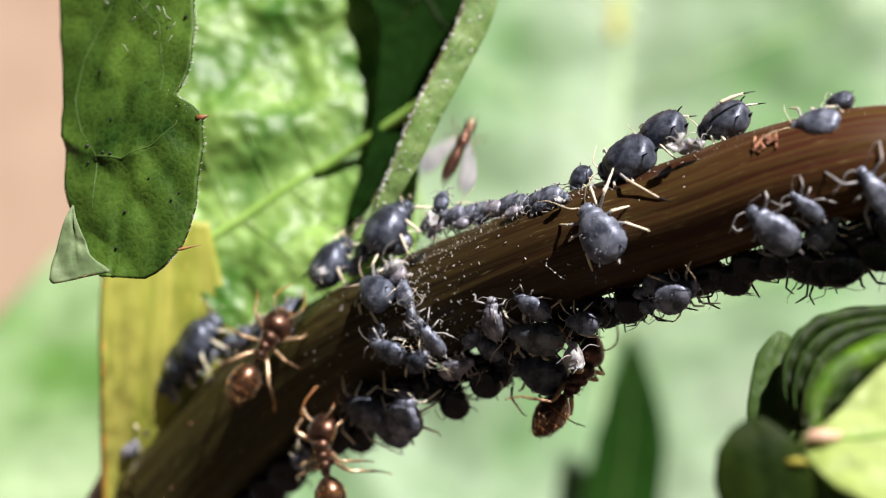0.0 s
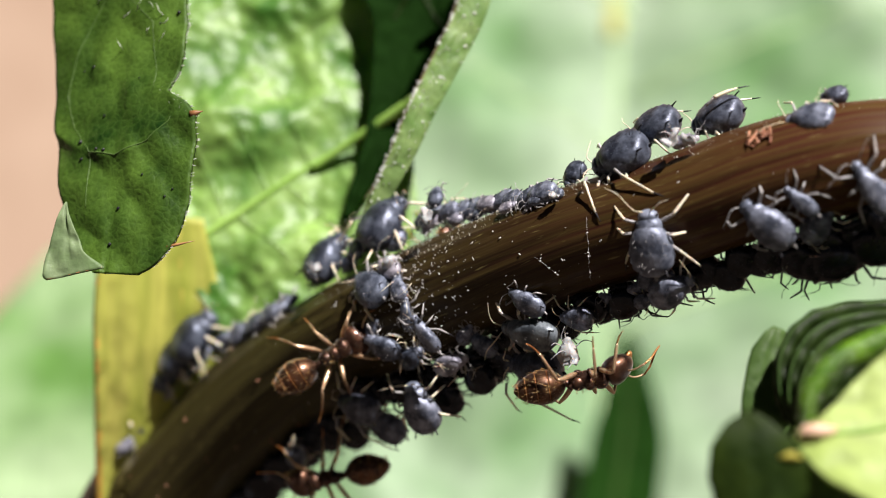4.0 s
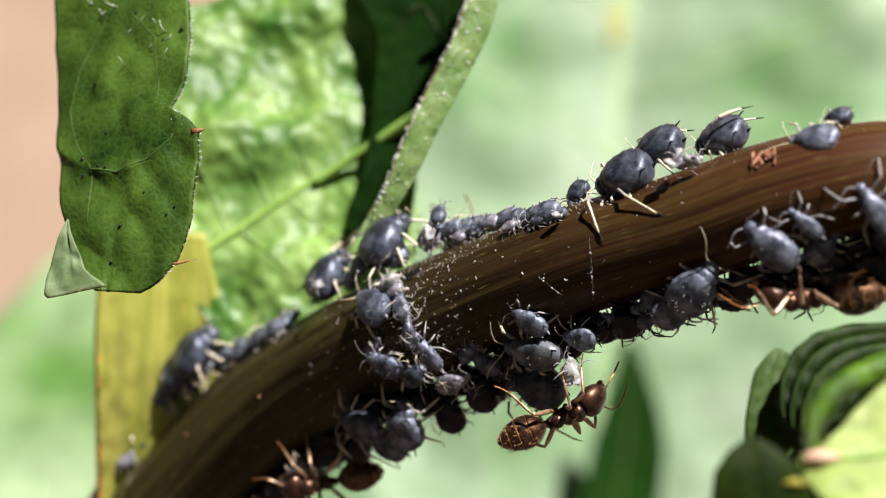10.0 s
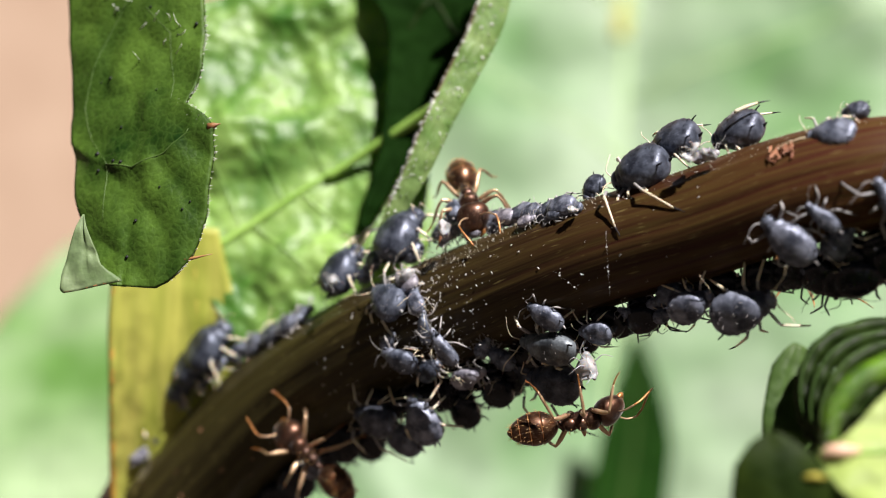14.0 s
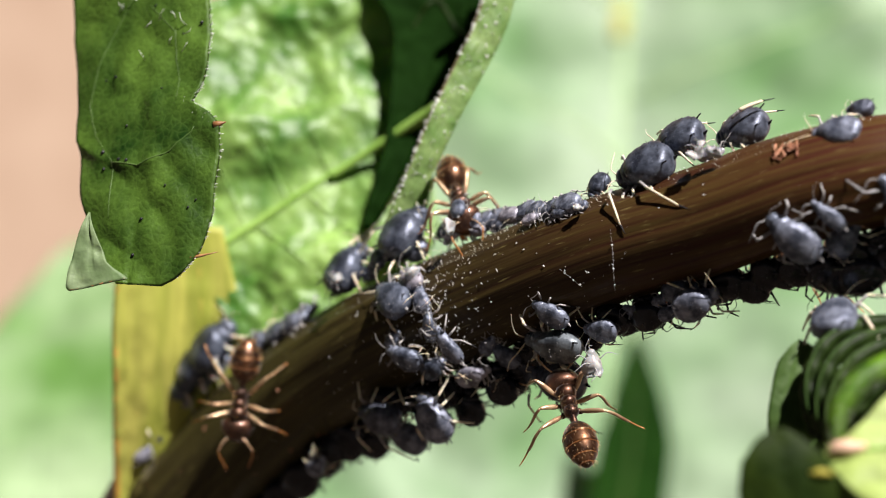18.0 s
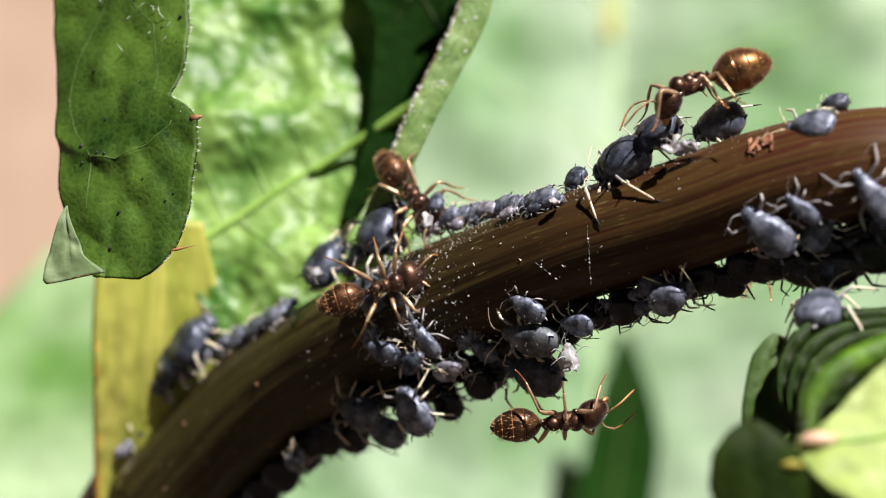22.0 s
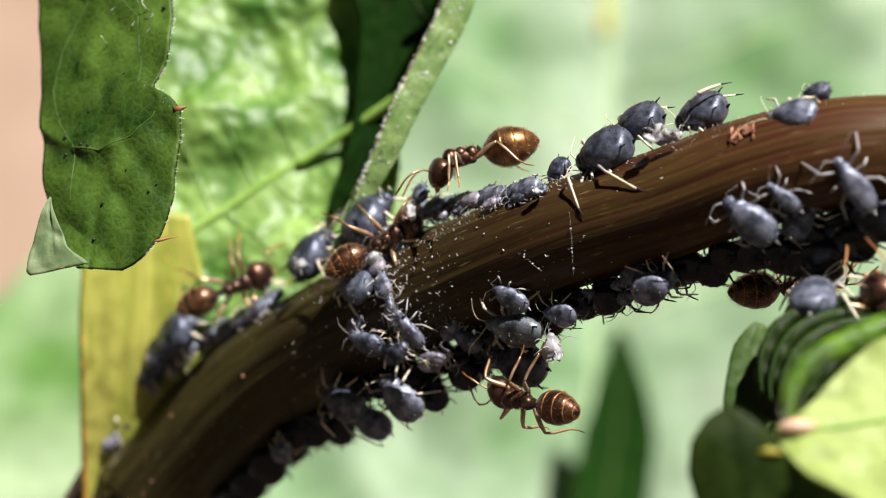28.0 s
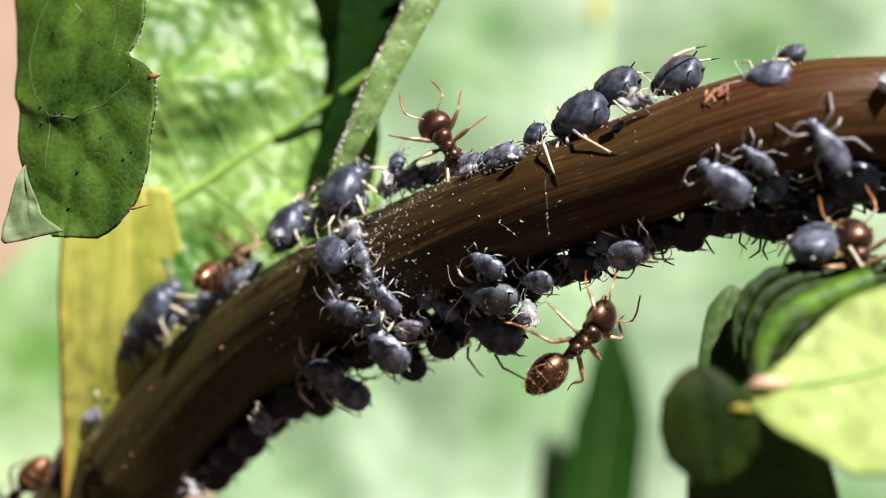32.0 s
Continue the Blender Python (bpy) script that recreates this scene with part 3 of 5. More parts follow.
def buckled_leaf():
    root = thing("buckled_leaf", "bright yellow-green blistered leaf behind the stem", "leaf")
    b = Blade([(-0.17, 17.00, 7.76), (-2.62, 16.50, 6.16), (-7.26, 15.50, 3.19), (-10.22, 15.00, 1.18), (-12.73, 15.00, -0.47)],
              [(0, 7.0), (0.1, 9.0), (0.3, 10.5), (0.5, 11.5), (0.8, 10), (0.95, 6), (1, 2)], [(0, 0.2), (0.13, 0.8), (0.2, 2.6), (0.3, 5.5), (0.6, 8.4), (0.8, 8.8), (0.93, 7.4), (1, 5.0)],
              face=(0.15, -0.9, 0.38), cup=0.05, buckle=1.05, size=0.55, seed=7, pillow=True)
    part("blade", b.mesh(bmesh.new(), 150, 110, 0.2), LEAF_BRIGHT, root)
    part("midrib", b.vein(bmesh.new(), [(0.02, 0), (0.5, 0), (1.0, 0)], 0.12, 0.24, 0.06, 20), VEIN, root, "pale yellow midrib")
    part("stalk", tube(bmesh.new(), smooth_path([(-6.16, 15.50, 3.74), (-3.94, 15.20, 5.24), (-2.29, 14.70, 6.24), (-0.87, 14.00, 7.10)], 8), [0.16 + 0.008 * k for k in range(25)], 10), VEIN, root, "yellow-green leaf stalk")
    for u, v in ((0.30, -1), (0.48, -1), (0.64, -1), (0.80, -1), (0.40, 1), (0.58, 1), (0.76, 1)):
        part("vein", b.vein(bmesh.new(), [(u, 0), (u - 0.06, v * 0.45), (u - 0.17, v * 0.97)], 0.14, 0.06, 0.03), LEAF_BRIGHT, root)
    s = Blade([(-13.80, 14.30, 1.52), (-14.21, 14.30, -3.23), (-14.57, 15.00, -7.08), (-15.20, 16.20, -11.20), (-15.85, 17.00, -15.20)], [(0, 2.3), (0.3, 2.2), (0.6, 1.8), (0.8, 1.4), (1, 1.0)],
              [(0, 2.5), (0.2, 3.6), (0.4, 4.4), (0.6, 3.2), (0.8, 1.2), (1, 0.5)], face=(0.22, -0.95, 0.2), cup=0.10, buckle=0.10, seed=3)
    part("petiole_wing", s.mesh(bmesh.new(), 50, 18, 0.3), STALK, root, "yellow-green winged leaf stalk")
    for v in (-0.45, 0.1, 0.5):
        part("stalk_rib", s.vein(bmesh.new(), [(0.0, v), (1.0, v)], 0.16, 0.10, 0.0), STRAW, root)
    part("stalk_margin", s.vein(bmesh.new(), [(0.0, -0.96), (0.5, -0.97), (1.0, -0.96)], 0.14, 0.20, 0.0), AMBER, root, "orange-brown stalk margin")


def curled_leaf():
    rng = random.Random(21)
    root = thing("curled_leaf", "curled leaf with dark inside and pale hairy rim", "leaf")
    d = Blade([(0.17, 18.20, 16.52), (-1.09, 16.60, 10.63), (-2.17, 15.30, 6.90), (-3.34, 14.20, 3.82), (-4.35, 13.50, 1.24)],
              [(0, 4.5), (0.27, 3.6), (0.33, 2.6), (0.40, 2.0), (0.60, 1.25), (0.75, 0.6), (0.85, 0.45), (1, 0.2)], [(0, 2.8), (0.38, 2.0), (0.63, 1.05), (0.82, 0.65), (1, 0.2)], face=(-0.1, -1.0, 0), cup=0.15, buckle=0.2, seed=9)
    part("inner_face", d.mesh(bmesh.new(), 60, 24, 0.2), LEAF_INNER_SHADE, root, "inside of the leaf, coloured near-black for shade")
    for p in ([(0.25, -0.1), (0.36, -0.5)], [(0.25, -0.1), (0.33, 0.4), (0.37, 0.9)]):
        part("vein", d.vein(bmesh.new(), p, 0.09, 0.05, 0.14), LEAF_RIB_SHADED, root)
    r = Blade([(2.23, 9.40, 14.01), (1.41, 8.80, 10.62), (0.32, 8.20, 8.16), (-0.67, 7.70, 6.12), (-1.71, 7.40, 3.74), (-3.02, 7.60, 1.15)],
              [(0, 0.5), (0.25, 0.55), (0.5, 0.55), (0.75, 0.5), (1, 0.3)], [(0, 0.85), (0.25, 0.85), (0.5, 0.72), (0.75, 0.62), (1, 0.35)], face=(0.25, -0.85, 0.46), cup=-0.18, buckle=0.10, size=1.6, seed=5)
    part("rim", r.mesh(bmesh.new(), 90, 16, 0.16), LEAF_CURL, root, "pale green rolled leaf rim")
    w = Blade([(4.35, 10.90, 20.14), (3.51, 10.20, 17.63), (2.92, 9.80, 15.94), (2.34, 9.45, 14.15)], [(0, 0.1), (0.3, 0.5), (0.6, 0.8), (1, 0.85)], [(0, 0.1), (0.3, 0.5), (0.6, 0.8), (1, 0.85)], cup=-0.1, buckle=0.2, seed=6)
    part("upper_blade", w.mesh(bmesh.new(), 40, 20, 0.16), LEAF_CURL, root)
    part("margin", r.vein(bmesh.new(), [(0.0, -0.98), (0.5, -0.98), (1.0, -0.9)], 0.11, 0.07, 0.0, 30), MARGIN, root, "dark brown leaf margin")
    e = [(r.at(rng.uniform(0.1, 0.9), -1.0), Vector((-0.8, -0.5, 0.2))) for _ in range(90)] + [(r.at(rng.uniform(0.1, 0.9), rng.uniform(-0.9, 1), 0.05), Vector((0.1, -1, 0.3))) for _ in range(70)]
    tagged(part("rim_hairs", hairs(bmesh.new(), e, 0.15, 0.034, rng), HAIR, root, "fine white rim hairs"), kind="stuff")
    bm = bmesh.new()
    for k in range(64):
        p = r.at(rng.uniform(0.12, 0.95), -1.0 if k < 40 else rng.uniform(-0.8, 0.9), 0.1)
        q = rng.uniform(0.03, 0.075)
        tube(bm, [p - Vector((0, 0, q)), p - Vector((0, 0, q * 0.6)), p, p + Vector((0, 0, q * 0.6)), p + Vector((0, 0, q))], [q * 0.3, q * 0.8, q, q * 0.8, q * 0.3], 8)
    tagged(part("rim_dew", bm, HAIR, root, "sparkling white beads along the rim"), kind="stuff")


def pale_leaves():
    root = thing("pale_leaf", "large pale green leaf far behind the stem", "leaf")
    b = Blade([(29.83, 150.00, 63.27), (23.65, 135.00, 30.14), (18.52, 115.00, -3.63), (15.28, 97.00, -30.95), (13.64, 85.00, -54.29)],
              [(0, 46), (0.5, 40), (1, 34)], [(0, 54), (0.5, 50), (1, 40)], face=(0, -0.8, 0.6), cup=0.04, buckle=4.0, size=0.12, seed=12, keel=0.32)
    part("blade", b.mesh(bmesh.new(), 70, 50, 0.4), LEAF_PALE, root)
    part("midrib", b.vein(bmesh.new(), [(0, -0.06), (0.45, -0.03), (1, 0)], 0.8, 0.6, -0.35, 30), VEIN_PALE, root, "yellowish midrib")
    part("yellow_blotch", b.vein(bmesh.new(), [(0.272, -0.075), (0.29, -0.068), (0.315, -0.06)], 1.0, 1.5, -0.7, 4), STRAW, root, "yellow blotch")
    for k, (u, v) in enumerate(((0.25, 1), (0.38, 1), (0.5, 1), (0.62, 1), (0.3, -1), (0.45, -1), (0.6, -1))):
        part("vein", b.vein(bmesh.new(), [(u, 0), (u - 0.08, v * 0.45), (u - 0.12, v * 0.95)], 0.4, 0.2, 0.1), VEIN_PALE, root)
    root = thing("low_pale_leaf", "pale green leaf low behind the yellow stalk", "leaf")
    b = Blade([(-39.12, 110.00, 0.66), (-37.95, 95.00, -9.79), (-36.12, 83.00, -18.16), (-32.66, 67.00, -27.47)], [(0, 0.7), (0.25, 6.0), (0.5, 11), (1, 12)], [(0, 0.9), (0.3, 9), (1, 13)], face=(0, -0.8, 0.6), cup=0.05, buckle=0.8, size=0.3, seed=14)
    part("blade", b.mesh(bmesh.new(), 40, 24, 0.3), LEAF_LOW, root)
    part("midrib", b.vein(bmesh.new(), [(0, 0), (1, 0)], 0.2, 0.4, 0.1), LEAF_LOW, root)
    root = thing("lance_leaf", "dark green pointed leaf behind the stem", "leaf")
    b = Blade([(18.00, 95.00, -8.15), (18.05, 95.00, -13.07), (17.85, 95.00, -17.99), (16.85, 95.00, -24.55), (15.75, 95.00, -33.30)], [(0, 0.4), (0.2, 2.2), (0.4, 3.4), (0.7, 3.7), (1, 3)],
              [(0, 0.4), (0.2, 2.3), (0.4, 3.7), (0.7, 4.0), (1, 3.4)], cup=0.1, buckle=0.2, seed=15)
    part("blade", b.mesh(bmesh.new(), 40, 16, 0.25), LEAF_LANCE, root)
    part("midrib", b.vein(bmesh.new(), [(0, 0), (1, 0)], 0.12, 0.25, 0.1), VEIN_DEEP, root)


def rolled_leaf():
    rng = random.Random(31)
    root = thing("rolled_leaf", "tightly rolled ribbed dark green young leaf", "leaf")
    # ribs of the roll lie round one another
    for k in range(6):
        o = Vector((0.36, -0.55, -0.30)) * k
        pts = [Vector(p) + o * w for p, w in zip(((17.84, -4.0, -2.24), (14.73, -4.8, -2.45), (13.24, -5.4, -2.99), (12.50, -5.8, -4.07), (12.36, -6.1, -5.21), (12.64, -6.3, -6.24)), (1.0, 1.0, 1.0, 0.9, 0.7, 0.5))]
        line = smooth_path(pts, 10)
        part("fold", tube(bmesh.new(), line, [0.30 + 0.03 * math.sin(0.9 * i + k) for i in range(len(line))], 12), LEAF_RIB_SHADED, root)
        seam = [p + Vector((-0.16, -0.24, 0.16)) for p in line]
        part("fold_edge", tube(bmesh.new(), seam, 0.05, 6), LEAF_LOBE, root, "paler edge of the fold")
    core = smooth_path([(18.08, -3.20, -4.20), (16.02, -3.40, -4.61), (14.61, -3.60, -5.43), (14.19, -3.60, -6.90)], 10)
    part("inner_fold", tube(bmesh.new(), core, [1.25 - 0.025 * k for k in range(len(core))], 18), LEAF_RIB_SHADED, root)
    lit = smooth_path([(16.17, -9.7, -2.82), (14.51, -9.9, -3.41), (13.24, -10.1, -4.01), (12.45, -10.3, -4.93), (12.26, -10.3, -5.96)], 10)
    part("lit_fold", tube(bmesh.new(), lit, [0.52 - 0.006 * k for k in range(len(lit))], 14), LEAF_SUNLIT, root, "fold coloured bright green for sunlight")
    e = [(rng.choice(lit) + Vector((rng.uniform(-0.4, 0.4), -0.5, rng.uniform(-0.4, 0.5))), Vector((-0.4, -1, 0.4))) for _ in range(260)]
    tagged(part("fold_hairs", hairs(bmesh.new(), e, 0.13, 0.010, rng), HAIR, root, "fine silvery hairs"), kind="stuff")
    b = Blade([(12.59, -4.00, -3.11), (12.08, -4.50, -4.53), (11.81, -5.00, -6.13), (12.06, -5.00, -7.98)], [(0, 0.2), (0.06, 0.4), (0.2, 0.65), (0.7, 0.7), (1, 0.3)], [(0, 0.3), (0.06, 0.8), (0.2, 1.1), (0.5, 1.35), (0.7, 1.6), (1, 1.3)], cup=-0.2, buckle=0.12, seed=17)
    part("outer_lobe", b.mesh(bmesh.new(), 30, 14, 0.14), LEAF_LOBE, root, "green outer lobe")

    root = thing("round_leaf", "rounded dark green leaf with a yellow spot", "leaf")
    b = Blade([(9.96, -12.40, -5.41), (10.05, -12.70, -6.42), (10.20, -12.80, -7.65), (10.42, -12.80, -9.08)], [(0, 0.2), (0.08, 0.75), (0.25, 1.3), (0.5, 1.5), (0.75, 1.35), (0.92, 0.8), (1, 0.2)], [(0, 0.2), (0.08, 0.7), (0.25, 1.3), (0.5, 1.75), (0.75, 1.6), (0.92, 1.0), (1, 0.2)], cup=-0.12, buckle=0.12, size=0.8, seed=19)
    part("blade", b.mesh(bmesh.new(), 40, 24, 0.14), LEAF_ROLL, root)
    m = b.at(0.40, 0.5, 0.1)
    d = Blade([(11.59, -9.50, -6.71), (12.06, -9.50, -7.95), (12.44, -9.50, -10.60)], [(0, 0.3), (0.2, 1.2), (0.6, 2.2), (1, 2.4)], [(0, 0.3), (0.2, 1.4), (0.6, 2.6), (1, 2.8)], cup=-0.1, buckle=0.1, seed=29)
    part("lower_lobe", d.mesh(bmesh.new(), 24, 14, 0.14), LEAF_LOBE, root)
    part("yellow_spot", tube(bmesh.new(), [m, m + Vector((0.35, -0.02, 0.05)), m + Vector((0.75, 0.0, -0.02))], [0.05, 0.14, 0.05], 8), STRAW, root, "yellow blemish")

    root = thing("lime_leaf", "sunlit lime green leaf with dark veins", "leaf")
    b = Blade([(11.72, -11.50, -6.24), (12.61, -12.00, -6.18), (14.06, -12.00, -6.05), (16.23, -12.00, -5.60), (19.31, -12.00, -5.05)], [(0, 0.2), (0.06, 0.8), (0.14, 2.0), (0.3, 3.6), (0.6, 4.2), (1, 3)], [(0, 0.2), (0.06, 0.4), (0.13, 0.8), (0.32, 1.95), (0.5, 2.75), (1, 3.6)],
              face=(0.1, -0.75, 0.65), cup=0.05, buckle=0.22, size=1.0, seed=23)
    part("blade", b.mesh(bmesh.new(), 60, 30, 0.14), LEAF_LIME, root)
    part("midrib", b.vein(bmesh.new(), [(0, 0), (1, 0)], 0.08, 0.1, 0.1), VEIN, root)
    for u, v in ((0.10, -0.9), (0.2, -0.9), (0.3, -0.9), (0.42, -0.9), (0.12, 0.9), (0.24, 0.9), (0.36, 0.9)):
        part("vein", b.vein(bmesh.new(), [(u, 0), (u + 0.10, v * 0.5), (u + 0.15, v)], 0.05, 0.03, 0.04), LEAF_LIME, root)
    bm = bmesh.new()
    c = Vector((12.16, -12.20, -6.05))
    tube(bm, [c + Vector((-0.55, 0, -0.12)), c + Vector((-0.25, 0, 0.05)), c + Vector((0.1, -0.1, 0.06)), c + Vector((0.45, 0, 0.05)), c + Vector((0.7, 0.05, 0.1))], [0.10, 0.22, 0.24, 0.16, 0.06], 12)
    part("knot", bm, KNOT, root, "pink swollen leaf base")


hanging_leaf()
buckled_leaf()
curled_leaf()
pale_leaves()
rolled_leaf()


# ---- aphids ----
def limb(points, radii, sides=6):
    return tube(bmesh.new(), smooth_path(points, 4), list(np.interp(np.linspace(0, 1, 4 * (len(points) - 1) + 1), np.linspace(0, 1, len(radii)), radii)), sides)


def aphid_proto(kind, seed):
    """An aphid one millimetre long from brow to tail, head towards +x, standing on z = 0."""
    rng = random.Random(seed)
    skin, leg, wide, high = {"adult": (APHID_DARK, LEG_PALE, 0.375, 0.335), "shade": (APHID_SHADED, LEG_DARK, 0.37, 0.32), "oval": (APHID_OLIVE, LEG_PALE, 0.27, 0.25), "grey": (APHID_GREY, LEG_PALE, 0.34, 0.28), "nymph": (APHID_GREY, LEG_GREY, 0.29, 0.235),
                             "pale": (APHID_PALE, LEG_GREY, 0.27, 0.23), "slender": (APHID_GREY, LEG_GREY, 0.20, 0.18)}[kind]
    root = thing("aphid", "", "aphid")
    lift = 0.11 if kind == "adult" else 0.13
    bm = lathe(bmesh.new(), [(x, r) for x, r in oval(0.84, 1.0, 18, -0.14, -0.5, 0.44)], wide, high, 22, 0.8, 0.022, seed)
    bmesh.ops.translate(bm, vec=Vector((0, 0, lift + 0.04)) * MM, verts=bm.verts)
    for v in bm.verts:  # rings, and a raised keel of the tail end
        x = v.co.x / MM
        k = 1 + 0.026 * math.sin((x + 0.5) * 50) * (1 if x < 0.22 else 0)
        v.co.y *= k * (1 + 0.03 * noise.noise(v.co * 9000 + Vector((seed, 0, 0))))
        v.co.z = lift * MM + (v.co.z - lift * MM) * k
        if v.co.z > lift * MM:  # the back is flatter than the flanks
            h = (v.co.z / MM - lift) / (high + 0.04)
            v.co.z = (lift + (high + 0.04) * 0.86 * math.tanh(1.5 * h) / math.tanh(1.5)) * MM
    part("abdomen", bm, skin, root)
    bm = lathe(bmesh.new(), oval(0.34, 1.0, 9, 0.0, 0.08, 0.5), wide * 0.66, high * 0.72, 14, 0.8, 0.012, seed + 3)
    bmesh.ops.translate(bm, vec=Vector((0, 0, lift)) * MM, verts=bm.verts)
    part("thorax", bm, skin, root)
    bm = lathe(bmesh.new(), oval(0.2, 1.0, 8, -0.1, 0.32, 0.45), wide * 0.46, high * 0.5, 12, 0.9)
    bmesh.ops.translate(bm, vec=Vector((0, 0, lift - 0.03)) * MM, verts=bm.verts)
    part("head", bm, skin, root)
    for side in (-1, 1):
        e = Vector((0.43, side * wide * 0.42, lift + 0.01))
        part("eye", tube(bmesh.new(), [e - Vector((0, side * 0.02, 0)), e, e + Vector((0, side * 0.018, 0))], [0.02, 0.026, 0.012], 7), EYE, root)
        a0 = Vector((0.50, side * 0.06, lift + 0.03))
        k = rng.uniform(0.7, 1.25)
        b0 = rng.uniform(-0.15, 0.25)
        part("antenna", limb([a0, a0 + Vector((0.07, side * 0.10, 0.10)) * k, a0 + Vector((0.10 + b0, side * 0.26, 0.15)) * k, a0 + Vector((0.10 + b0 * 1.5, side * 0.42, 0.16)) * k], (0.012, 0.009, 0.007, 0.004), 5),
             LEG_GREY if kind in ("nymph", "pale") else leg, root)
        c0 = Vector((-0.36, side * wide * 0.55, lift + high * 0.62))
        part("siphuncle", limb([c0, c0 + Vector((-0.06, side * 0.035, 0.04)), c0 + Vector((-0.13, side * 0.06, 0.075))], (0.022, 0.015, 0.012), 6), LEG_DARK, root)
        for i, (x, ahead) in enumerate(((0.30, 0.26), (0.16, 0.0), (0.04, -0.34))):
            r = rng.uniform(0.85, 1.2)
            ahead += rng.uniform(-0.09, 0.09)
            h = Vector((x, side * wide * 0.45, lift - 0.06))
            knee = h + Vector((ahead * 0.45, side * (0.22 if i < 2 else 0.25) * r, 0.09 + rng.uniform(-0.03, 0.08)))
            if kind in ("nymph", "pale"):
                r *= 0.72
            foot = Vector((x + ahead * 1.25 * r, side * (wide * 0.45 + (0.46 if kind in ("adult", "grey", "oval") else 0.36) * r), -0.13 if kind in ("adult", "grey", "oval") else 0.0))
            ankle = foot + Vector((-ahead * 0.05, -side * 0.03, 0.05))
            if i == 2:
                foot = foot + Vector((-0.12, 0, 0))
            femur = part("leg", limb([h, (h + knee) / 2 + Vector((0, 0, 0.008)), knee], (0.024, 0.027, 0.021), 6), LEG_GREY if leg is LEG_PALE else leg, root)
            part("shin", limb([knee, (knee + ankle) / 2 + Vector((0, side * 0.003, 0.004)), ankle], (0.025, 0.021, 0.014), 6), leg, femur)
            part("foot", limb([ankle, (ankle + foot) / 2, foot], (0.014, 0.012, 0.006), 5), LEG_DARK, femur)
    hs = []
    for _ in range(18 if kind in ("adult", "shade", "grey") else 12):
        x, a = rng.uniform(-0.46, 0.2), rng.uniform(0.3, math.pi - 0.3)
        r = math.sqrt(max(0.06, 1 - ((x + 0.1) / 0.44) ** 2))
        hs.append((Vector((x, math.cos(a) * r * wide, lift + 0.04 + math.sin(a) * r * high)), Vector((-0.5, math.cos(a), math.sin(a)))))
    tagged(part("bristles", hairs(bmesh.new(), hs, 0.055, 0.0045, rng, 0.4), LEG_DARK if kind in ("adult", "shade") else LEG_GREY, root), kind="stuff")
    part("tail", limb([Vector((-0.47, 0, lift + 0.03)), Vector((-0.53, 0, lift + 0.05)), Vector((-0.59, 0, lift + 0.09))], (0.04, 0.03, 0.008), 6), LEG_GREY if kind != "adult" else LEG_DARK, root)
    return root


LABELS = {"adult": "plump black aphid with cream legs feeding on the stem", "shade": "plump aphid with skin and legs blackened for shade under the stem", "grey": "dusty blue-grey aphid with cream legs on the stem",
          "nymph": "small slender slate-grey aphid nymph on the stem", "pale": "pale lilac-grey moulting aphid on the stem", "slender": "slender slate-grey young aphid on the stem", "oval": "long oval olive-grey aphid with cream legs"}
PROTOS = {k: [aphid_proto(k, 100 * i + 7 * j) for j in range(n)] for i, (k, n) in enumerate((("adult", 4), ("grey", 3), ("nymph", 4), ("pale", 2), ("shade", 3), ("slender", 2), ("oval", 1)))}
USED = set()
COUNT = [0]


def perched(s, phi, lift, face, heading):
    """A pose off the stem's skin by lift, its back towards the direction face, in degrees from the front."""
    m = on_stem(s, face, heading)
    m.translation = on_stem(s, phi, 0, lift).translation
    return m


def aphid(s, phi, lift, face, heading, size, kind="adult", label=""):
    """An aphid on the stem or on its neighbours: place along, degrees round from the front, height over the skin, facing, heading, length."""
    COUNT[0] += 1
    c = COUNT[0]
    proto = PROTOS[kind][c % len(PROTOS[kind])]
    m = perched(s, phi, lift, face, heading) @ Matrix.Scale(size, 4)
    if proto in USED:
        ob = copy_thing(proto, m @ Matrix.Scale(1 / proto.scale[0], 4))
    else:
        ob = proto
        ob.matrix_basis = m
        USED.add(proto)
    return tagged(ob, label or LABELS[kind], "aphid", "aphids on the stem")


# top of the stem, towards its tip
big_one = aphid(341.25, 87, 0.25, 46, 182, 2.50, "adult", label="large black aphid with cream legs on the stem's ridge")
back = big_one.matrix_basis.inverted()
for hip, knee, shin, toe in (((339.95, 62, 0.35), (340.0, 52, 0.50), (340.25, 22, 0.10), (340.35, 12, 0.02)), ((341.2, 60, 0.40), (341.6, 48, 0.45), (342.8, 25, 0.10), (343.2, 18, 0.02))):
    hip, knee, shin, toe = [back @ on_stem(q[0], q[1], 0, q[2]).translation / MM for q in (hip, knee, shin, toe)]
    long_leg = part("leg", limb([hip, knee], (0.026, 0.022), 7), LEG_GREY, big_one)
    part("shin", limb([knee, shin], (0.024, 0.015), 7), LEG_PALE, long_leg)
    part("foot", limb([shin, toe], (0.016, 0.006), 6), LEG_DARK, long_leg)
aphid(342.56, 112, 1.16, 55, 171, 2.25, "adult")
resting = aphid(345.20, 117, 0.69, 56, 171, 2.25, "adult", label="black aphid with one cream hind leg raised")
back = resting.matrix_basis.inverted()
hip, knee, shin, toe = [back @ (Vector(q) * MM) / MM for q in ((10.45, -1.10, 5.35), (10.72, -1.25, 5.66), (11.62, -1.25, 6.02), (12.10, -1.20, 6.12))]
raised = part("raised_leg", limb([hip, knee], (0.020, 0.024), 7), LEG_GREY, resting)
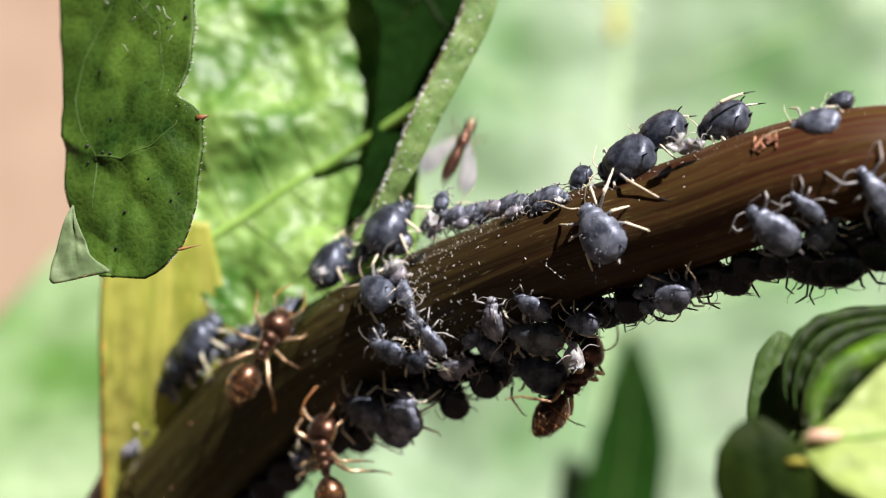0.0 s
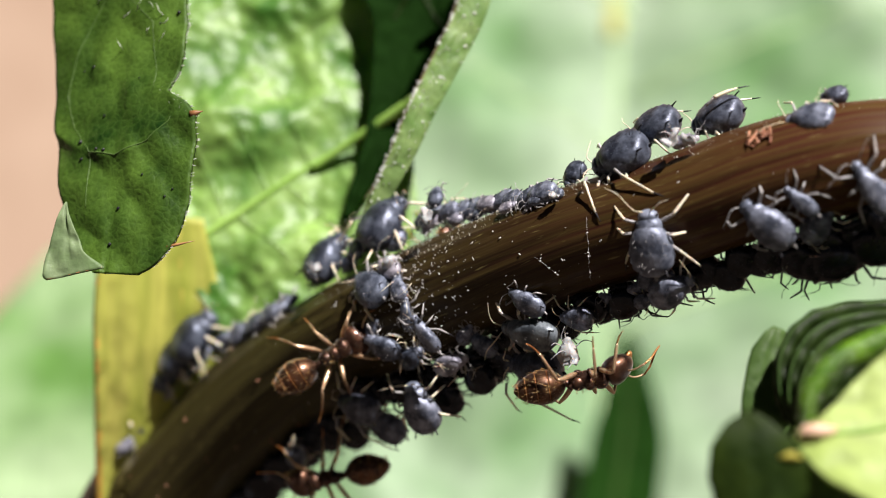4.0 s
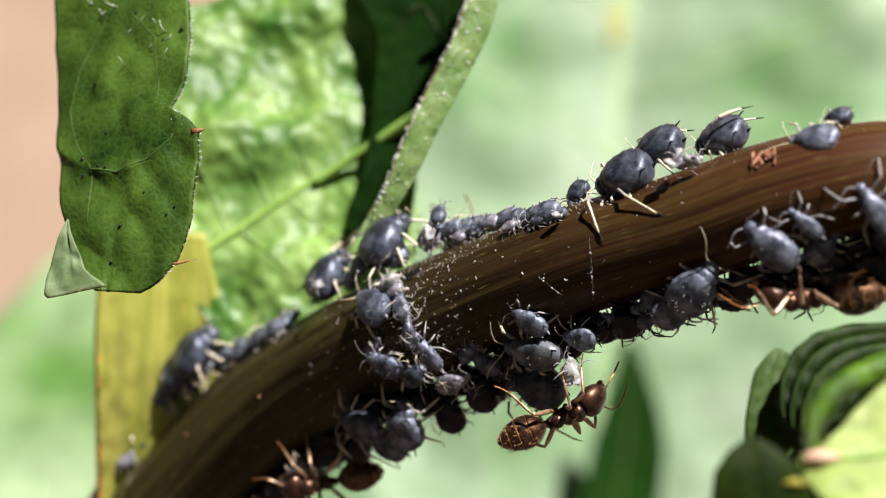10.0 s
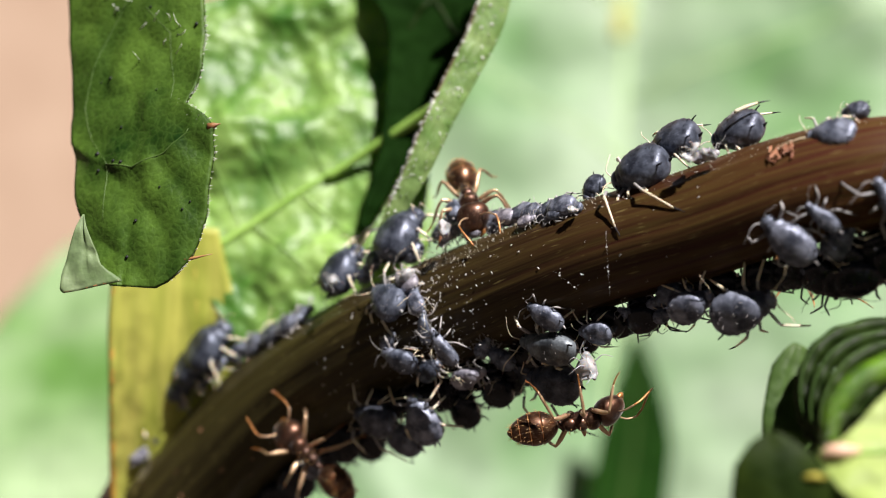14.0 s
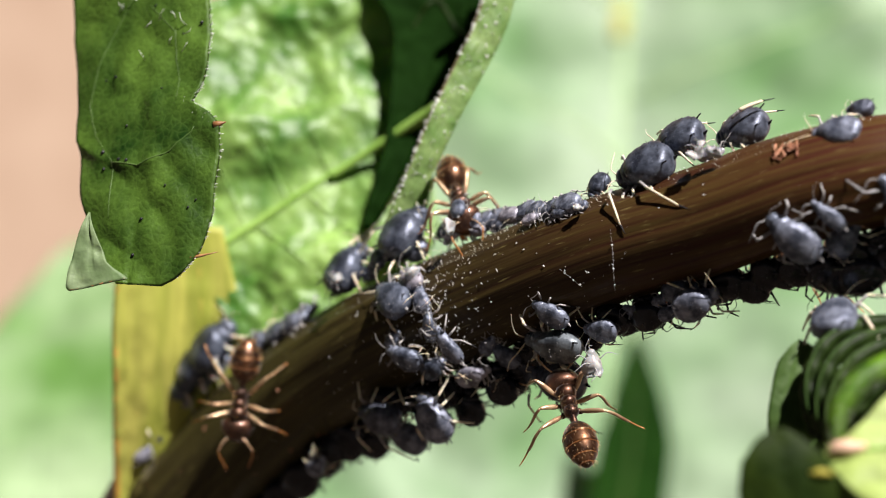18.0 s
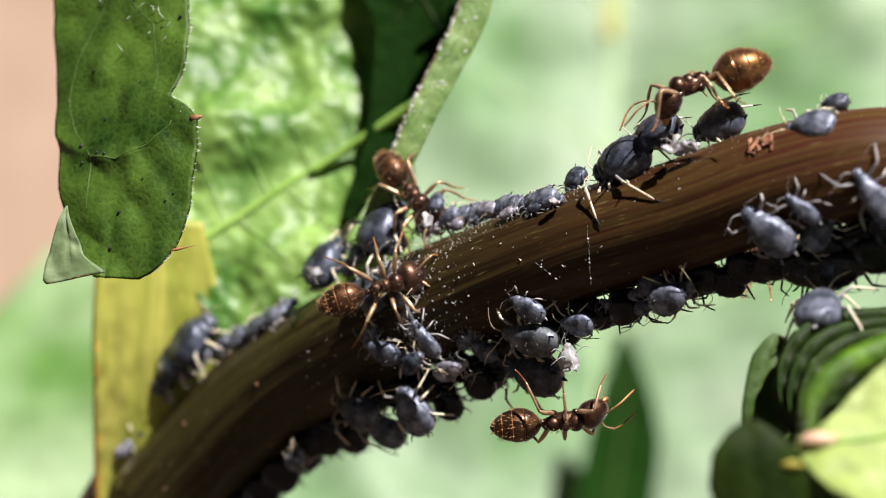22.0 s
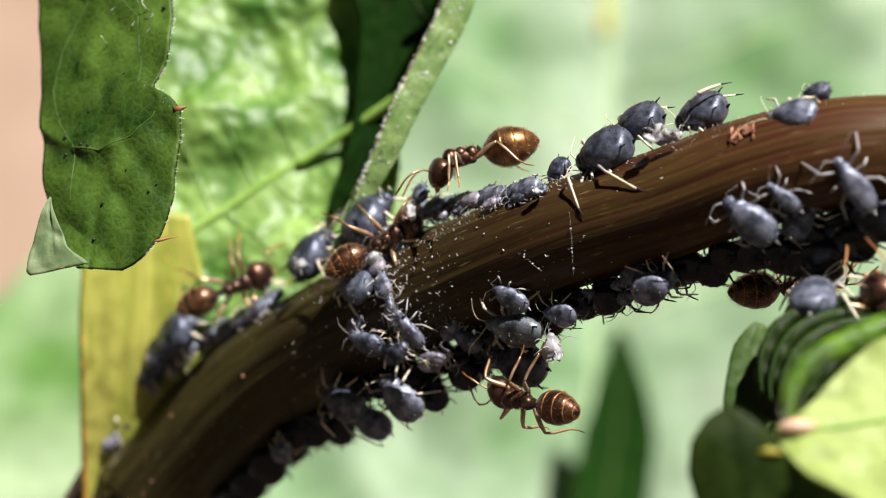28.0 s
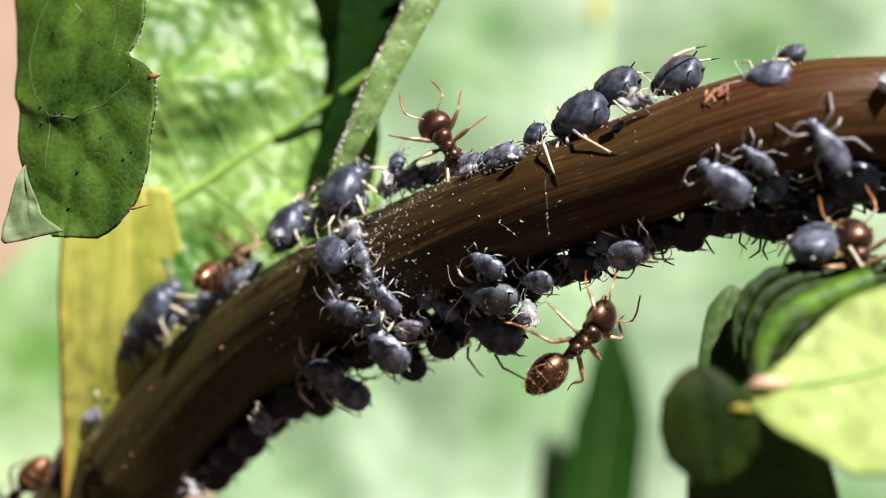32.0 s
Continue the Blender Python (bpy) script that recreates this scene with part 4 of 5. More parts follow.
part("shin", limb([knee, knee.lerp(shin, 0.5) + Vector((0, 0, 0.01)), shin], (0.034, 0.036, 0.020), 7), LEG_PALE, raised)
part("foot", limb([shin, toe], (0.016, 0.006), 6), LEG_DARK, raised)
aphid(348.70, 62, -0.41, 42, 165, 1.90, "grey", label="lilac-grey aphid lying flat on the stem")
aphid(349.53, 92, 0.19, 51, 165, 1.05, "adult")
aphid(338.99, 94, 0.23, 51, 234, 1.20, "adult")
aphid(344.0, 95, 0.11, 52, 357, 1.12, "pale")
aphid(338.5, 61, -0.01, 42, 180, 0.86, "nymph")
# row of young on the ridge
aphid(337.9, 69, 0.02, 44, 174, 1.61, "nymph")
aphid(337.7, 60, 0.08, 42, 180, 0.90, "nymph")
aphid(337.2, 75, 0.02, 46, 186, 1.27, "nymph")
aphid(336.2, 89, 0.02, 50, 162, 1.33, "grey")
aphid(336.4, 68, 0.08, 44, 9, 0.88, "pale")
aphid(335.5, 96, 0.12, 52, 180, 1.56, "nymph")
aphid(334.8, 95, 0.25, 52, 162, 1.41, "pale")
aphid(334.5, 91, 0.10, 51, 216, 1.02, "nymph")
aphid(333.7, 107, 0.33, 55, 165, 1.77, "nymph")
aphid(333.1, 106, 0.45, 55, 168, 1.64, "nymph")
aphid(333.2, 90, 0.25, 50, 150, 1.08, "pale")
aphid(332.9, 94, 0.61, 52, 183, 1.33, "nymph")
aphid(332.0, 104, 0.66, 54, 354, 1.77, "grey")
aphid(332.1, 90, 0.46, 51, 213, 1.23, "pale")
aphid(331.5, 102, 0.73, 54, 168, 1.47, "nymph")
aphid(332.8, 91, 1.41, 51, 102, 1.24, "nymph")
# upper cluster
aphid(329.72, 97, 1.16, 51, 60, 2.75, "adult")
aphid(329.8, 95, 0.37, 52, 156, 1.61, "grey")
aphid(328.0, 93, 0.78, 51, 111, 1.41, "nymph")
aphid(326.14, 97, 0.88, 51, 57, 2.60, "adult")
aphid(327.1, 95, 0.37, 52, 141, 1.36, "nymph")
aphid(325.4, 94, 0.35, 52, 168, 1.44, "pale")
aphid(329.42, 35, -0.01, 34, 135, 2.25, "grey", label="blue-grey aphid with ringed back on the stem")
aphid(330.3, 50, -0.00, 39, 138, 1.62, "pale")
aphid(330.8, 24, -0.01, 24, 102, 1.28, "nymph")
aphid(330.5, 36, -0.03, 35, 357, 0.81, "nymph")
aphid(330.8, -2, -0.03, -2, 72, 1.49, "slender")
aphid(331.60, -21, 0.63, -10, 102, 1.80, "slender")
aphid(329.24, -16, 0.43, -9, 138, 1.75, "nymph")
aphid(331.36, -57, 0.80, -14, 357, 1.65, "pale")
aphid(329.9, -39, 0.37, -12, 12, 1.25, "adult")
aphid(328.8, 1, -0.01, 1, 27, 0.98, "nymph")
# lower flank
aphid(326.10, -49, 0.91, -13, 147, 2.10, "adult")
aphid(325.9, -74, 1.50, -17, 114, 2.14, "grey")
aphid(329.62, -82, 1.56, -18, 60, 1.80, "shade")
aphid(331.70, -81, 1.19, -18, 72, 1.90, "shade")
aphid(332.9, -63, 0.36, -15, 123, 1.50, "nymph")
aphid(332.5, -49, 0.03, -14, 30, 1.06, "nymph")
aphid(336.2, -40, 0.04, -12, 129, 1.69, "nymph")
aphid(335.62, -63, 0.71, -15, 153, 2.55, "oval", label="dark blue-grey aphid hanging at the stem's lower flank")
aphid(334.58, -82, 1.93, -18, 150, 2.40, "adult")
aphid(332.8, -92, 1.00, -20, 120, 1.62, "adult")
aphid(337.78, -66, 0.87, -16, 162, 1.45, "grey")
aphid(339.26, -72, 0.48, -17, 141, 0.95, "nymph")
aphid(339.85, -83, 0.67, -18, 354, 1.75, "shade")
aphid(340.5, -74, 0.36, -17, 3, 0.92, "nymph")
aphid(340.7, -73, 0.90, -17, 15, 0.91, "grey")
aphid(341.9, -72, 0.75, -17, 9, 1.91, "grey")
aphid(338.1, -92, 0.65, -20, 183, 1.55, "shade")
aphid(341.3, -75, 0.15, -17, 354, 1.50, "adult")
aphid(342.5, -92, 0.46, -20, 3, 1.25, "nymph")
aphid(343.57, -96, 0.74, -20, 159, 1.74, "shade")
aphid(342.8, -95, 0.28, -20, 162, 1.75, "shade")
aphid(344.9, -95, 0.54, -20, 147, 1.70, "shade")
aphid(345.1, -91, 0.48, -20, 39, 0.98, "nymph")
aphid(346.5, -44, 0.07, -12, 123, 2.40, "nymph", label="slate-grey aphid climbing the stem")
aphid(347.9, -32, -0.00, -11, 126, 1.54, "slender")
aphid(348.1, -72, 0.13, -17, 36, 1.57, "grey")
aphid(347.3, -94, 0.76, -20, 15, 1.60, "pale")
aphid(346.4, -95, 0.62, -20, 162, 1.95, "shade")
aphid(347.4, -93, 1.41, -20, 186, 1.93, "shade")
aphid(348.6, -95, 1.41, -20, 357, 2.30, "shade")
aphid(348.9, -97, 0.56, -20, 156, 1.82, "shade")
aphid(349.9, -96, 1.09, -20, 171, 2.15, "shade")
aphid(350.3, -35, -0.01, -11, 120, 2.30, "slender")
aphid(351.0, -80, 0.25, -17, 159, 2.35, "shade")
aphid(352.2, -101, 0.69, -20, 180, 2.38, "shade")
# added near-black rank that fills the shaded gaps behind the lower flank
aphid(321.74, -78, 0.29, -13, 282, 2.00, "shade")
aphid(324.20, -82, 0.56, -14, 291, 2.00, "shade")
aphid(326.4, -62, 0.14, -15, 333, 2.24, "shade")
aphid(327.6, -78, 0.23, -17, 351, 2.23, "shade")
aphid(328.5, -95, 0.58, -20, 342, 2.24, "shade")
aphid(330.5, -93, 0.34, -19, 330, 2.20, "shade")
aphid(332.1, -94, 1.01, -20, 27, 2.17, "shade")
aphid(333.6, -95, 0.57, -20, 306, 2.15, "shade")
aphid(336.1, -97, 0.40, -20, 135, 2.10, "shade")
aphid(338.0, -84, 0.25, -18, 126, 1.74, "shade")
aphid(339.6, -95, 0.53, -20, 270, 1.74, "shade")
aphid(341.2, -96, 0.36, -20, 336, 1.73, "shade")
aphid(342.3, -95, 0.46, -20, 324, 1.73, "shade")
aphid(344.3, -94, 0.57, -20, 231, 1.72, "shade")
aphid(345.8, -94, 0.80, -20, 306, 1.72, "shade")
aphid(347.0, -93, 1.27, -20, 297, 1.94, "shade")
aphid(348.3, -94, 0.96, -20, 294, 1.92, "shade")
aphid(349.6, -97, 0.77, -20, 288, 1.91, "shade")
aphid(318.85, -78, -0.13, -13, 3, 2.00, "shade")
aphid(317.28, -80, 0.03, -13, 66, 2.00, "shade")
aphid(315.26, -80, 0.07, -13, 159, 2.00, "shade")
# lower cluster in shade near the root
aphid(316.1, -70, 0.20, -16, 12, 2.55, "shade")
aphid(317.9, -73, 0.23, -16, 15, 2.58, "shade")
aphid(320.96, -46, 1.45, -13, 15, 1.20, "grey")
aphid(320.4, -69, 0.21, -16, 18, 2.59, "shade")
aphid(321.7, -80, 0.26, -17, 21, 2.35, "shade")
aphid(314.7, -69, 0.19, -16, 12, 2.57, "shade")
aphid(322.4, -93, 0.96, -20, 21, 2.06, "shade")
# cluster on the ridge near the root
aphid(317.9, 92, 1.31, 50, 27, 2.80, "adult")
aphid(316.7, 90, 1.24, 50, 21, 2.33, "adult")
aphid(317.4, 90, 0.50, 51, 9, 1.40, "grey")
aphid(316.6, 91, 0.56, 51, 21, 1.35, "grey")
aphid(315.6, 90, 1.08, 50, 18, 2.04, "adult")
aphid(315.0, 89, 0.51, 50, 18, 1.24, "pale")
aphid(308.4, 75, 0.35, 46, 114, 2.44, "adult")
aphid(308.4, 55, -0.07, 40, 108, 2.21, "adult")
aphid(308.4, 29, -0.03, 29, 96, 1.75, "pale")
aphid(319.0, 92, 0.34, 51, 6, 1.51, "nymph")
aphid(319.9, 93, 0.12, 51, 6, 1.68, "grey")
aphid(321.4, 83, 0.06, 48, 3, 1.65, "nymph")
aphid(322.5, 81, 0.06, 48, 6, 1.64, "nymph")
aphid(322.8, 95, 0.10, 52, 9, 1.47, "nymph")


def shed_skin(x, y, z, size, turn, seed, label="crumpled translucent white shed aphid skin on the stem"):
    """A cast skin: a torn husk with empty legs."""
    rng = random.Random(seed)
    root = thing("shed_skin", label, "shed skin", "shed aphid skins")
    c = Vector((x, y, z))
    bm = lathe(bmesh.new(), oval(0.95, 1.0, 9, 0.2, -0.5, 0.4), 0.34, 0.26, 12, 1.0, 0.34, seed)
    bmesh.ops.rotate(bm, cent=(0, 0, 0), matrix=Matrix.Rotation(radians(turn), 3, "Y"), verts=bm.verts)
    bmesh.ops.scale(bm, vec=(size,) * 3, verts=bm.verts)
    bmesh.ops.translate(bm, vec=c * MM, verts=bm.verts)
    part("husk", bm, SKIN, root)
    for k in range(6):
        d = Vector((rng.uniform(-1.0, 1.0), rng.uniform(-0.8, 0.0), rng.uniform(-0.6, 1.0))).normalized() * size
        e = Vector((rng.uniform(-0.3, 0.3), 0, rng.uniform(-0.3, 0.3))) * size
        part("leg_husk", limb([c + d * 0.25, c + d * 0.6, c + d * 0.8 + e], (0.022 * size, 0.020 * size, 0.008 * size), 5), SKIN, root)


shed_skin(*(5.30, 0.70, -4.25), 1.2, 60, 4)
shed_skin(*(4.64, 0.30, 1.94), 0.5, 10, 5)
shed_skin(*(9.53, -2.20, 3.97), 0.62, 30, 6)
shed_skin(*(9.07, -2.10, 4.11), 0.75, 100, 16)
shed_skin(*(8.71, -2.20, 3.84), 0.5, 10, 17)
shed_skin(*(-2.00, 4.60, -0.78), 0.7, 150, 7)
shed_skin(*(-0.42, 4.00, 1.25), 0.65, 80, 8)
shed_skin(*(-5.31, 7.60, -1.02), 0.7, 20, 9)
shed_skin(*(-1.04, 4.40, -2.16), 0.45, 200, 10)


# First husk here is added in place of a sun glint on the stem.
shed_skin(*(17.80, -5.75, 4.30), 0.8, 90, 21, "bright white shed aphid skin on the stem")
shed_skin(*(-10.05, 13.40, -13.00), 1.0, 30, 22, "white shed aphid skin hanging below the stem")


def loose_legs():
    """Cast legs and feelers that lie tangled among the feeding young."""
    rng = random.Random(77)
    root = thing("cast_leg_litter", "scattered cream cast legs among the aphids", "litter", kind="stuff")
    bm = bmesh.new()
    for x, y, z in ((-2.00, 4.72, -0.69), (-1.14, 3.32, -1.84), (-0.58, 5.44, 0.99), (-1.54, 5.63, 0.02), (0.14, 3.94, -4.69), (1.33, 4.44, -5.20), (-1.03, 3.49, -3.72),
                    (-4.10, 8.13, -0.97), (-0.58, 5.57, -6.25), (14.49, -3.18, 0.23), (13.14, -2.57, 0.02), (-12.25, 13.97, -5.37), (-2.83, 7.57, -6.92)):
        for _ in range(5):
            p = Vector((x, y, z)) + Vector((rng.gauss(0, 0.55), rng.uniform(-0.3, 0.1), rng.gauss(0, 0.5)))
            d = Vector((rng.uniform(-1, 1), rng.uniform(-0.5, 0.1), rng.uniform(-1, 1))).normalized() * rng.uniform(0.18, 0.42)
            e = Vector((rng.uniform(-0.05, 0.05), -0.03, rng.uniform(-0.05, 0.05)))
            r = rng.uniform(0.009, 0.02)
            tube(bm, [p - d, p + e, p + d], [r * 0.5, r, r * 0.7], 5)
    tagged(part("cast_legs", bm, LEG_PALE, root), kind="stuff")


loose_legs()


def silk_thread():
    rng = random.Random(51)
    root = thing("silk_thread", "fine spider silk with white beads on the stem", "silk thread")
    for k, (a, b) in enumerate((((5.85, -0.70, 1.08), (5.97, -0.80, -1.40)), ((3.87, 0.00, -0.47), (4.75, -0.60, -1.21)))):
        a, b = Vector(a), Vector(b)
        pts = [a.lerp(b, i / 8) + Vector((rng.uniform(-0.02, 0.02), 0, rng.uniform(-0.02, 0.02))) for i in range(9)]
        part("strand", tube(bmesh.new(), pts, 0.002, 4), SPECK, root)
        for i in (2, 5, 7):
            part("bead", tube(bmesh.new(), [pts[i] - Vector((0.03, 0, 0)), pts[i], pts[i] + Vector((0.04, 0, 0.01))], [0.012, 0.032, 0.012], 6), SPECK, root)


silk_thread()


# ---- a small fly ----
def fly():
    """A slender fly about 3 mm long, head towards +x."""
    root = thing("small_fly", "slender reddish-brown fly taking off from the leaf", "fly")
    part("thorax", lathe(bmesh.new(), oval(0.9, 0.36, 10, 0.0, -0.1), 0.9, 1.0, 14), FLY_BODY, root)
    abdomen = part("abdomen", lathe(bmesh.new(), oval(1.7, 0.30, 14, 0.15, -1.7, 0.42), 1.0, 0.85, 14), FLY_BODY, root)
    for x in (-0.5, -0.85, -1.2):
        part("abdomen_ring", lathe(bmesh.new(), [(x - 0.05, 0.25), (x, 0.305), (x + 0.05, 0.27)], 1.0, 0.87, 14), EYE, abdomen)
    head = part("head", lathe(bmesh.new(), oval(0.5, 0.28, 10, 0.0, 0.78), 1.15, 1.0, 14), FLY_BODY, root)
    for side in (-1, 1):
        e = Vector((1.02, side * 0.22, 0.06))
        part("eye", tube(bmesh.new(), [e - Vector((0, side * 0.1, 0)), e, e + Vector((0, side * 0.08, 0))], [0.15, 0.19, 0.08], 10), EYE, head)
        part("antenna", limb([(1.22, side * 0.08, 0.06), (1.42, side * 0.14, 0.12), (1.6, side * 0.22, 0.08)], (0.02, 0.018, 0.008), 5), FLY_BODY, head)
        wing = Blade([(0.2, side * 0.3, 0.3), (-0.7, side * 0.75, 0.42), (-1.7, side * 1.05, 0.45)], [(0, 0.08), (0.3, 0.3), (0.7, 0.42), (0.92, 0.3), (1, 0.08)], [(0, 0.08), (0.3, 0.3), (0.7, 0.42), (0.92, 0.3), (1, 0.08)], face=(0, 0, 1))
        part("wing", wing.mesh(bmesh.new(), 16, 8, 0.02), SKIN, root, "clear whitish wing")
        for x, ahead in ((0.5, 0.5), (0.25, -0.1), (0.0, -0.7)):
            part("leg", limb([(x, side * 0.2, -0.2), (x + ahead * 0.4, side * 0.6, -0.05), (x + ahead * 0.8, side * 0.85, -0.6), (x + ahead * 1.2, side * 0.95, -0.75)], (0.05, 0.04, 0.03, 0.015), 6), FLY_BODY, root)
    return root


# ---- ants ----
def gaster_radius(u):
    """Half width of the gaster at u, from its root to its tip."""
    return 0.76 * math.sin(math.pi * max(u, 0.0) ** 0.92) ** 0.60 * (1 - 0.16 * u)


def ant(label, long=1.9, plump=0.88, nod=34, shell=None):
    """A worker ant, head towards +x, the middle of its thorax at the origin, feet about 0.9 mm below. long, plump: length and fullness of the gaster; nod: how far the head hangs; shell: the gaster's skin."""
    shell = shell or ANT_GASTER
    root = thing("ant", label, "ant", "ants tending the aphids")

    def lump(name, length, r, x, z, lean, wide, high, mat, parent, blunt=0.5):
        bm = lathe(bmesh.new(), oval(length, r, 14, lean, x, blunt), wide, high, 20)
        bmesh.ops.translate(bm, vec=Vector((0, 0, z)) * MM, verts=bm.verts)
        return part(name, bm, mat, parent)

    thorax = lump("thorax", 1.30, 0.33, -0.66, -0.05, 0.10, 0.95, 1.0, ANT_HEAD, root, 0.40)
    lump("thorax_hump", 0.58, 0.31, -0.70, 0.06, -0.1, 0.90, 0.9, ANT_HEAD, thorax)
    lump("mid_plate", 0.50, 0.34, -0.28, 0.10, 0.0, 0.86, 0.85, ANT_HEAD, thorax)
    lump("neck_plate", 0.66, 0.40, 0.02, 0.06, 0.1, 0.98, 0.86, ANT_HEAD, thorax)
    bm = bmesh.new()
    tube(bm, [(-0.56, 0, -0.12), (-0.68, 0, -0.06), (-0.75, 0, 0.22), (-0.82, 0, -0.02), (-0.96, 0, -0.02)], [0.12, 0.15, 0.11, 0.14, 0.14], 10)
    part("petiole", bm, ANT_HEAD, root)
    x0 = -0.86
    core = [(x0 - long * u, max(0.02, plump * gaster_radius(u))) for u in (0.004, 0.02, 0.05, 0.1, 0.16, 0.24, 0.32, 0.40, 0.48, 0.56, 0.64, 0.72, 0.80, 0.87, 0.93, 0.97, 0.99, 0.998)]
    gaster = part("gaster", lathe(bmesh.new(), core[::-1], 1.0, 0.98, 28), shell, root, "glossy brown banded gaster")
    for u0, u1 in ((0.02, 0.34), (0.30, 0.57), (0.53, 0.77), (0.73, 0.92)):
        ring = []
        for k in range(11):
            u = u0 + (u1 - u0) * k / 10
            ring.append((x0 - long * u, plump * gaster_radius(u) + 0.006 + 0.026 * (k / 10) ** 2 if k < 10 else plump * gaster_radius(u)))
        part("tergite", lathe(bmesh.new(), ring[::-1], 1.0, 0.98, 30), shell, gaster)
        rim = [(x0 - long * (u1 + d), plump * gaster_radius(u1) + h) for d, h in ((-0.007, 0.028), (-0.004, 0.035), (0.001, 0.034), (0.004, 0.0))]
        part("tergite_rim", lathe(bmesh.new(), rim[::-1], 1.0, 0.98, 30), ANT_TOE, gaster, "pale amber seam")
    rng = random.Random(9)
    hs = []
    for _ in range(190):
        a, u = rng.uniform(0, math.tau), rng.uniform(0.05, 0.95)
        rr = plump * gaster_radius(u) + 0.01
        hs.append((Vector((x0 - long * u, math.cos(a) * rr, math.sin(a) * rr)), Vector((-1.0, math.cos(a) * 0.55, math.sin(a) * 0.55))))
    tagged(part("bristles", hairs(bmesh.new(), hs, 0.13, 0.0085, rng, 0.2), ANT_BAND, gaster, "short golden bristles"), kind="stuff")
    hs = []
    for _ in range(46):
        a, x = rng.uniform(0.2, math.pi - 0.2), rng.uniform(-0.6, 0.6)
        hs.append((Vector((x, math.cos(a) * 0.30, 0.04 + math.sin(a) * 0.30)), Vector((-0.2, math.cos(a), math.sin(a)))))
    tagged(part("down", hairs(bmesh.new(), hs, 0.11, 0.008, rng, 0.3), ANT_BAND, thorax, "fine golden hairs"), kind="stuff")
    bm = lathe(bmesh.new(), oval(1.18, 0.64, 16, -0.22, 0.0, 0.36), 1.0, 0.74, 22)
    head = part("head", bm, ANT_HEAD, root)
    head.matrix_basis = pose(0.56 * MM, 0, 0.04 * MM, 0, nod, 0)
    part("clypeus", lathe(bmesh.new(), oval(0.36, 0.27, 8, 0.0, 0.84, 0.5), 1.15, 0.72, 14), ANT_BAND, head, "amber face plate")
    for side in (-1, 1):
        e = Vector((0.44, side * 0.53, 0.17))
        part("eye", tube(bmesh.new(), [e - Vector((0, side * 0.05, 0)), e, e + Vector((0, side * 0.045, 0.01))], [0.085, 0.10, 0.05], 10), EYE, head)
        part("mandible", limb([(1.00, side * 0.24, -0.06), (1.20, side * 0.23, -0.10), (1.34, side * 0.06, -0.13)], (0.11, 0.10, 0.025), 8), ANT_TOE, head, "reddish mandible")
        an = part("antenna", limb([(0, 0, 0), (0.28, side * 0.34, 0.12), (0.62, side * 0.58, 0.08)], (0.036, 0.03, 0.040), 7), ANT_LEG, root)
        an.matrix_basis = pose(1.26 * MM, side * 0.16 * MM, (0.22 - 0.0085 * nod) * MM)
        part("flagellum", limb([(0.62, side * 0.58, 0.08), (0.92, side * 0.54, -0.10), (1.18, side * 0.44, -0.34), (1.42, side * 0.36, -0.56)], (0.032, 0.034, 0.040, 0.026), 7), ANT_TOE, an)
    for side in (-1, 1):
        for i, (x, ahead, reach) in enumerate(((0.36, 0.95, 1.35), (0.02, -0.12, 1.62), (-0.36, -1.30, 1.66))):
            knee, ankle = Vector((ahead * 0.62, side * 0.86, 0.40)), Vector((ahead * 0.98, side * reach * 0.84, -0.48))
            lg = part("leg", limb([(ahead * 0.06, side * 0.12, -0.03), Vector((ahead * 0.22, side * 0.34, 0.10)), Vector((ahead * 0.44, side * 0.62, 0.30)), knee], (0.060, 0.098, 0.090, 0.055), 9), ANT_LEG, root)
            part("coxa", limb([(0, -side * 0.06, 0.06), (0, side * 0.04, -0.06), (ahead * 0.10, side * 0.16, -0.06)], (0.13, 0.13, 0.08), 9), ANT_HEAD, lg)
            part("shin", limb([knee, knee.lerp(ankle, 0.35) + Vector((0, side * 0.03, 0.02)), knee.lerp(ankle, 0.75), ankle], (0.048, 0.060, 0.056, 0.040), 8), ANT_LEG, lg)
            toe = Vector((ahead * 1.30, side * reach * 1.04, -0.80))
            part("foot", limb([ankle, ankle.lerp(toe, 0.5) + Vector((0, 0, -0.05)), toe], (0.034, 0.027, 0.018), 7), ANT_TOE, lg)
            lg.matrix_basis = pose(x * MM, side * 0.2 * MM, -0.16 * MM)
    return root


def glide(ob, rows):
    """Keys ob along rows of (seconds, pose), with steps between where it turns far."""
    out = [rows[0]]
    for (t0, a), (t1, b) in zip(rows, rows[1:]):
        qa, qb = a.to_quaternion(), b.to_quaternion()
        n = max(1, math.ceil(math.degrees(qa.rotation_difference(qb).angle) / 50))
        n = min(n, max(1, int((t1 - t0) * FPS)))
        for k in range(1, n + 1):
            q = qa.slerp(qb, k / n)
            out.append((t0 + (t1 - t0) * k / n, Matrix.LocRotScale(a.translation.lerp(b.translation, k / n), q, None)))
    walk(ob, out)


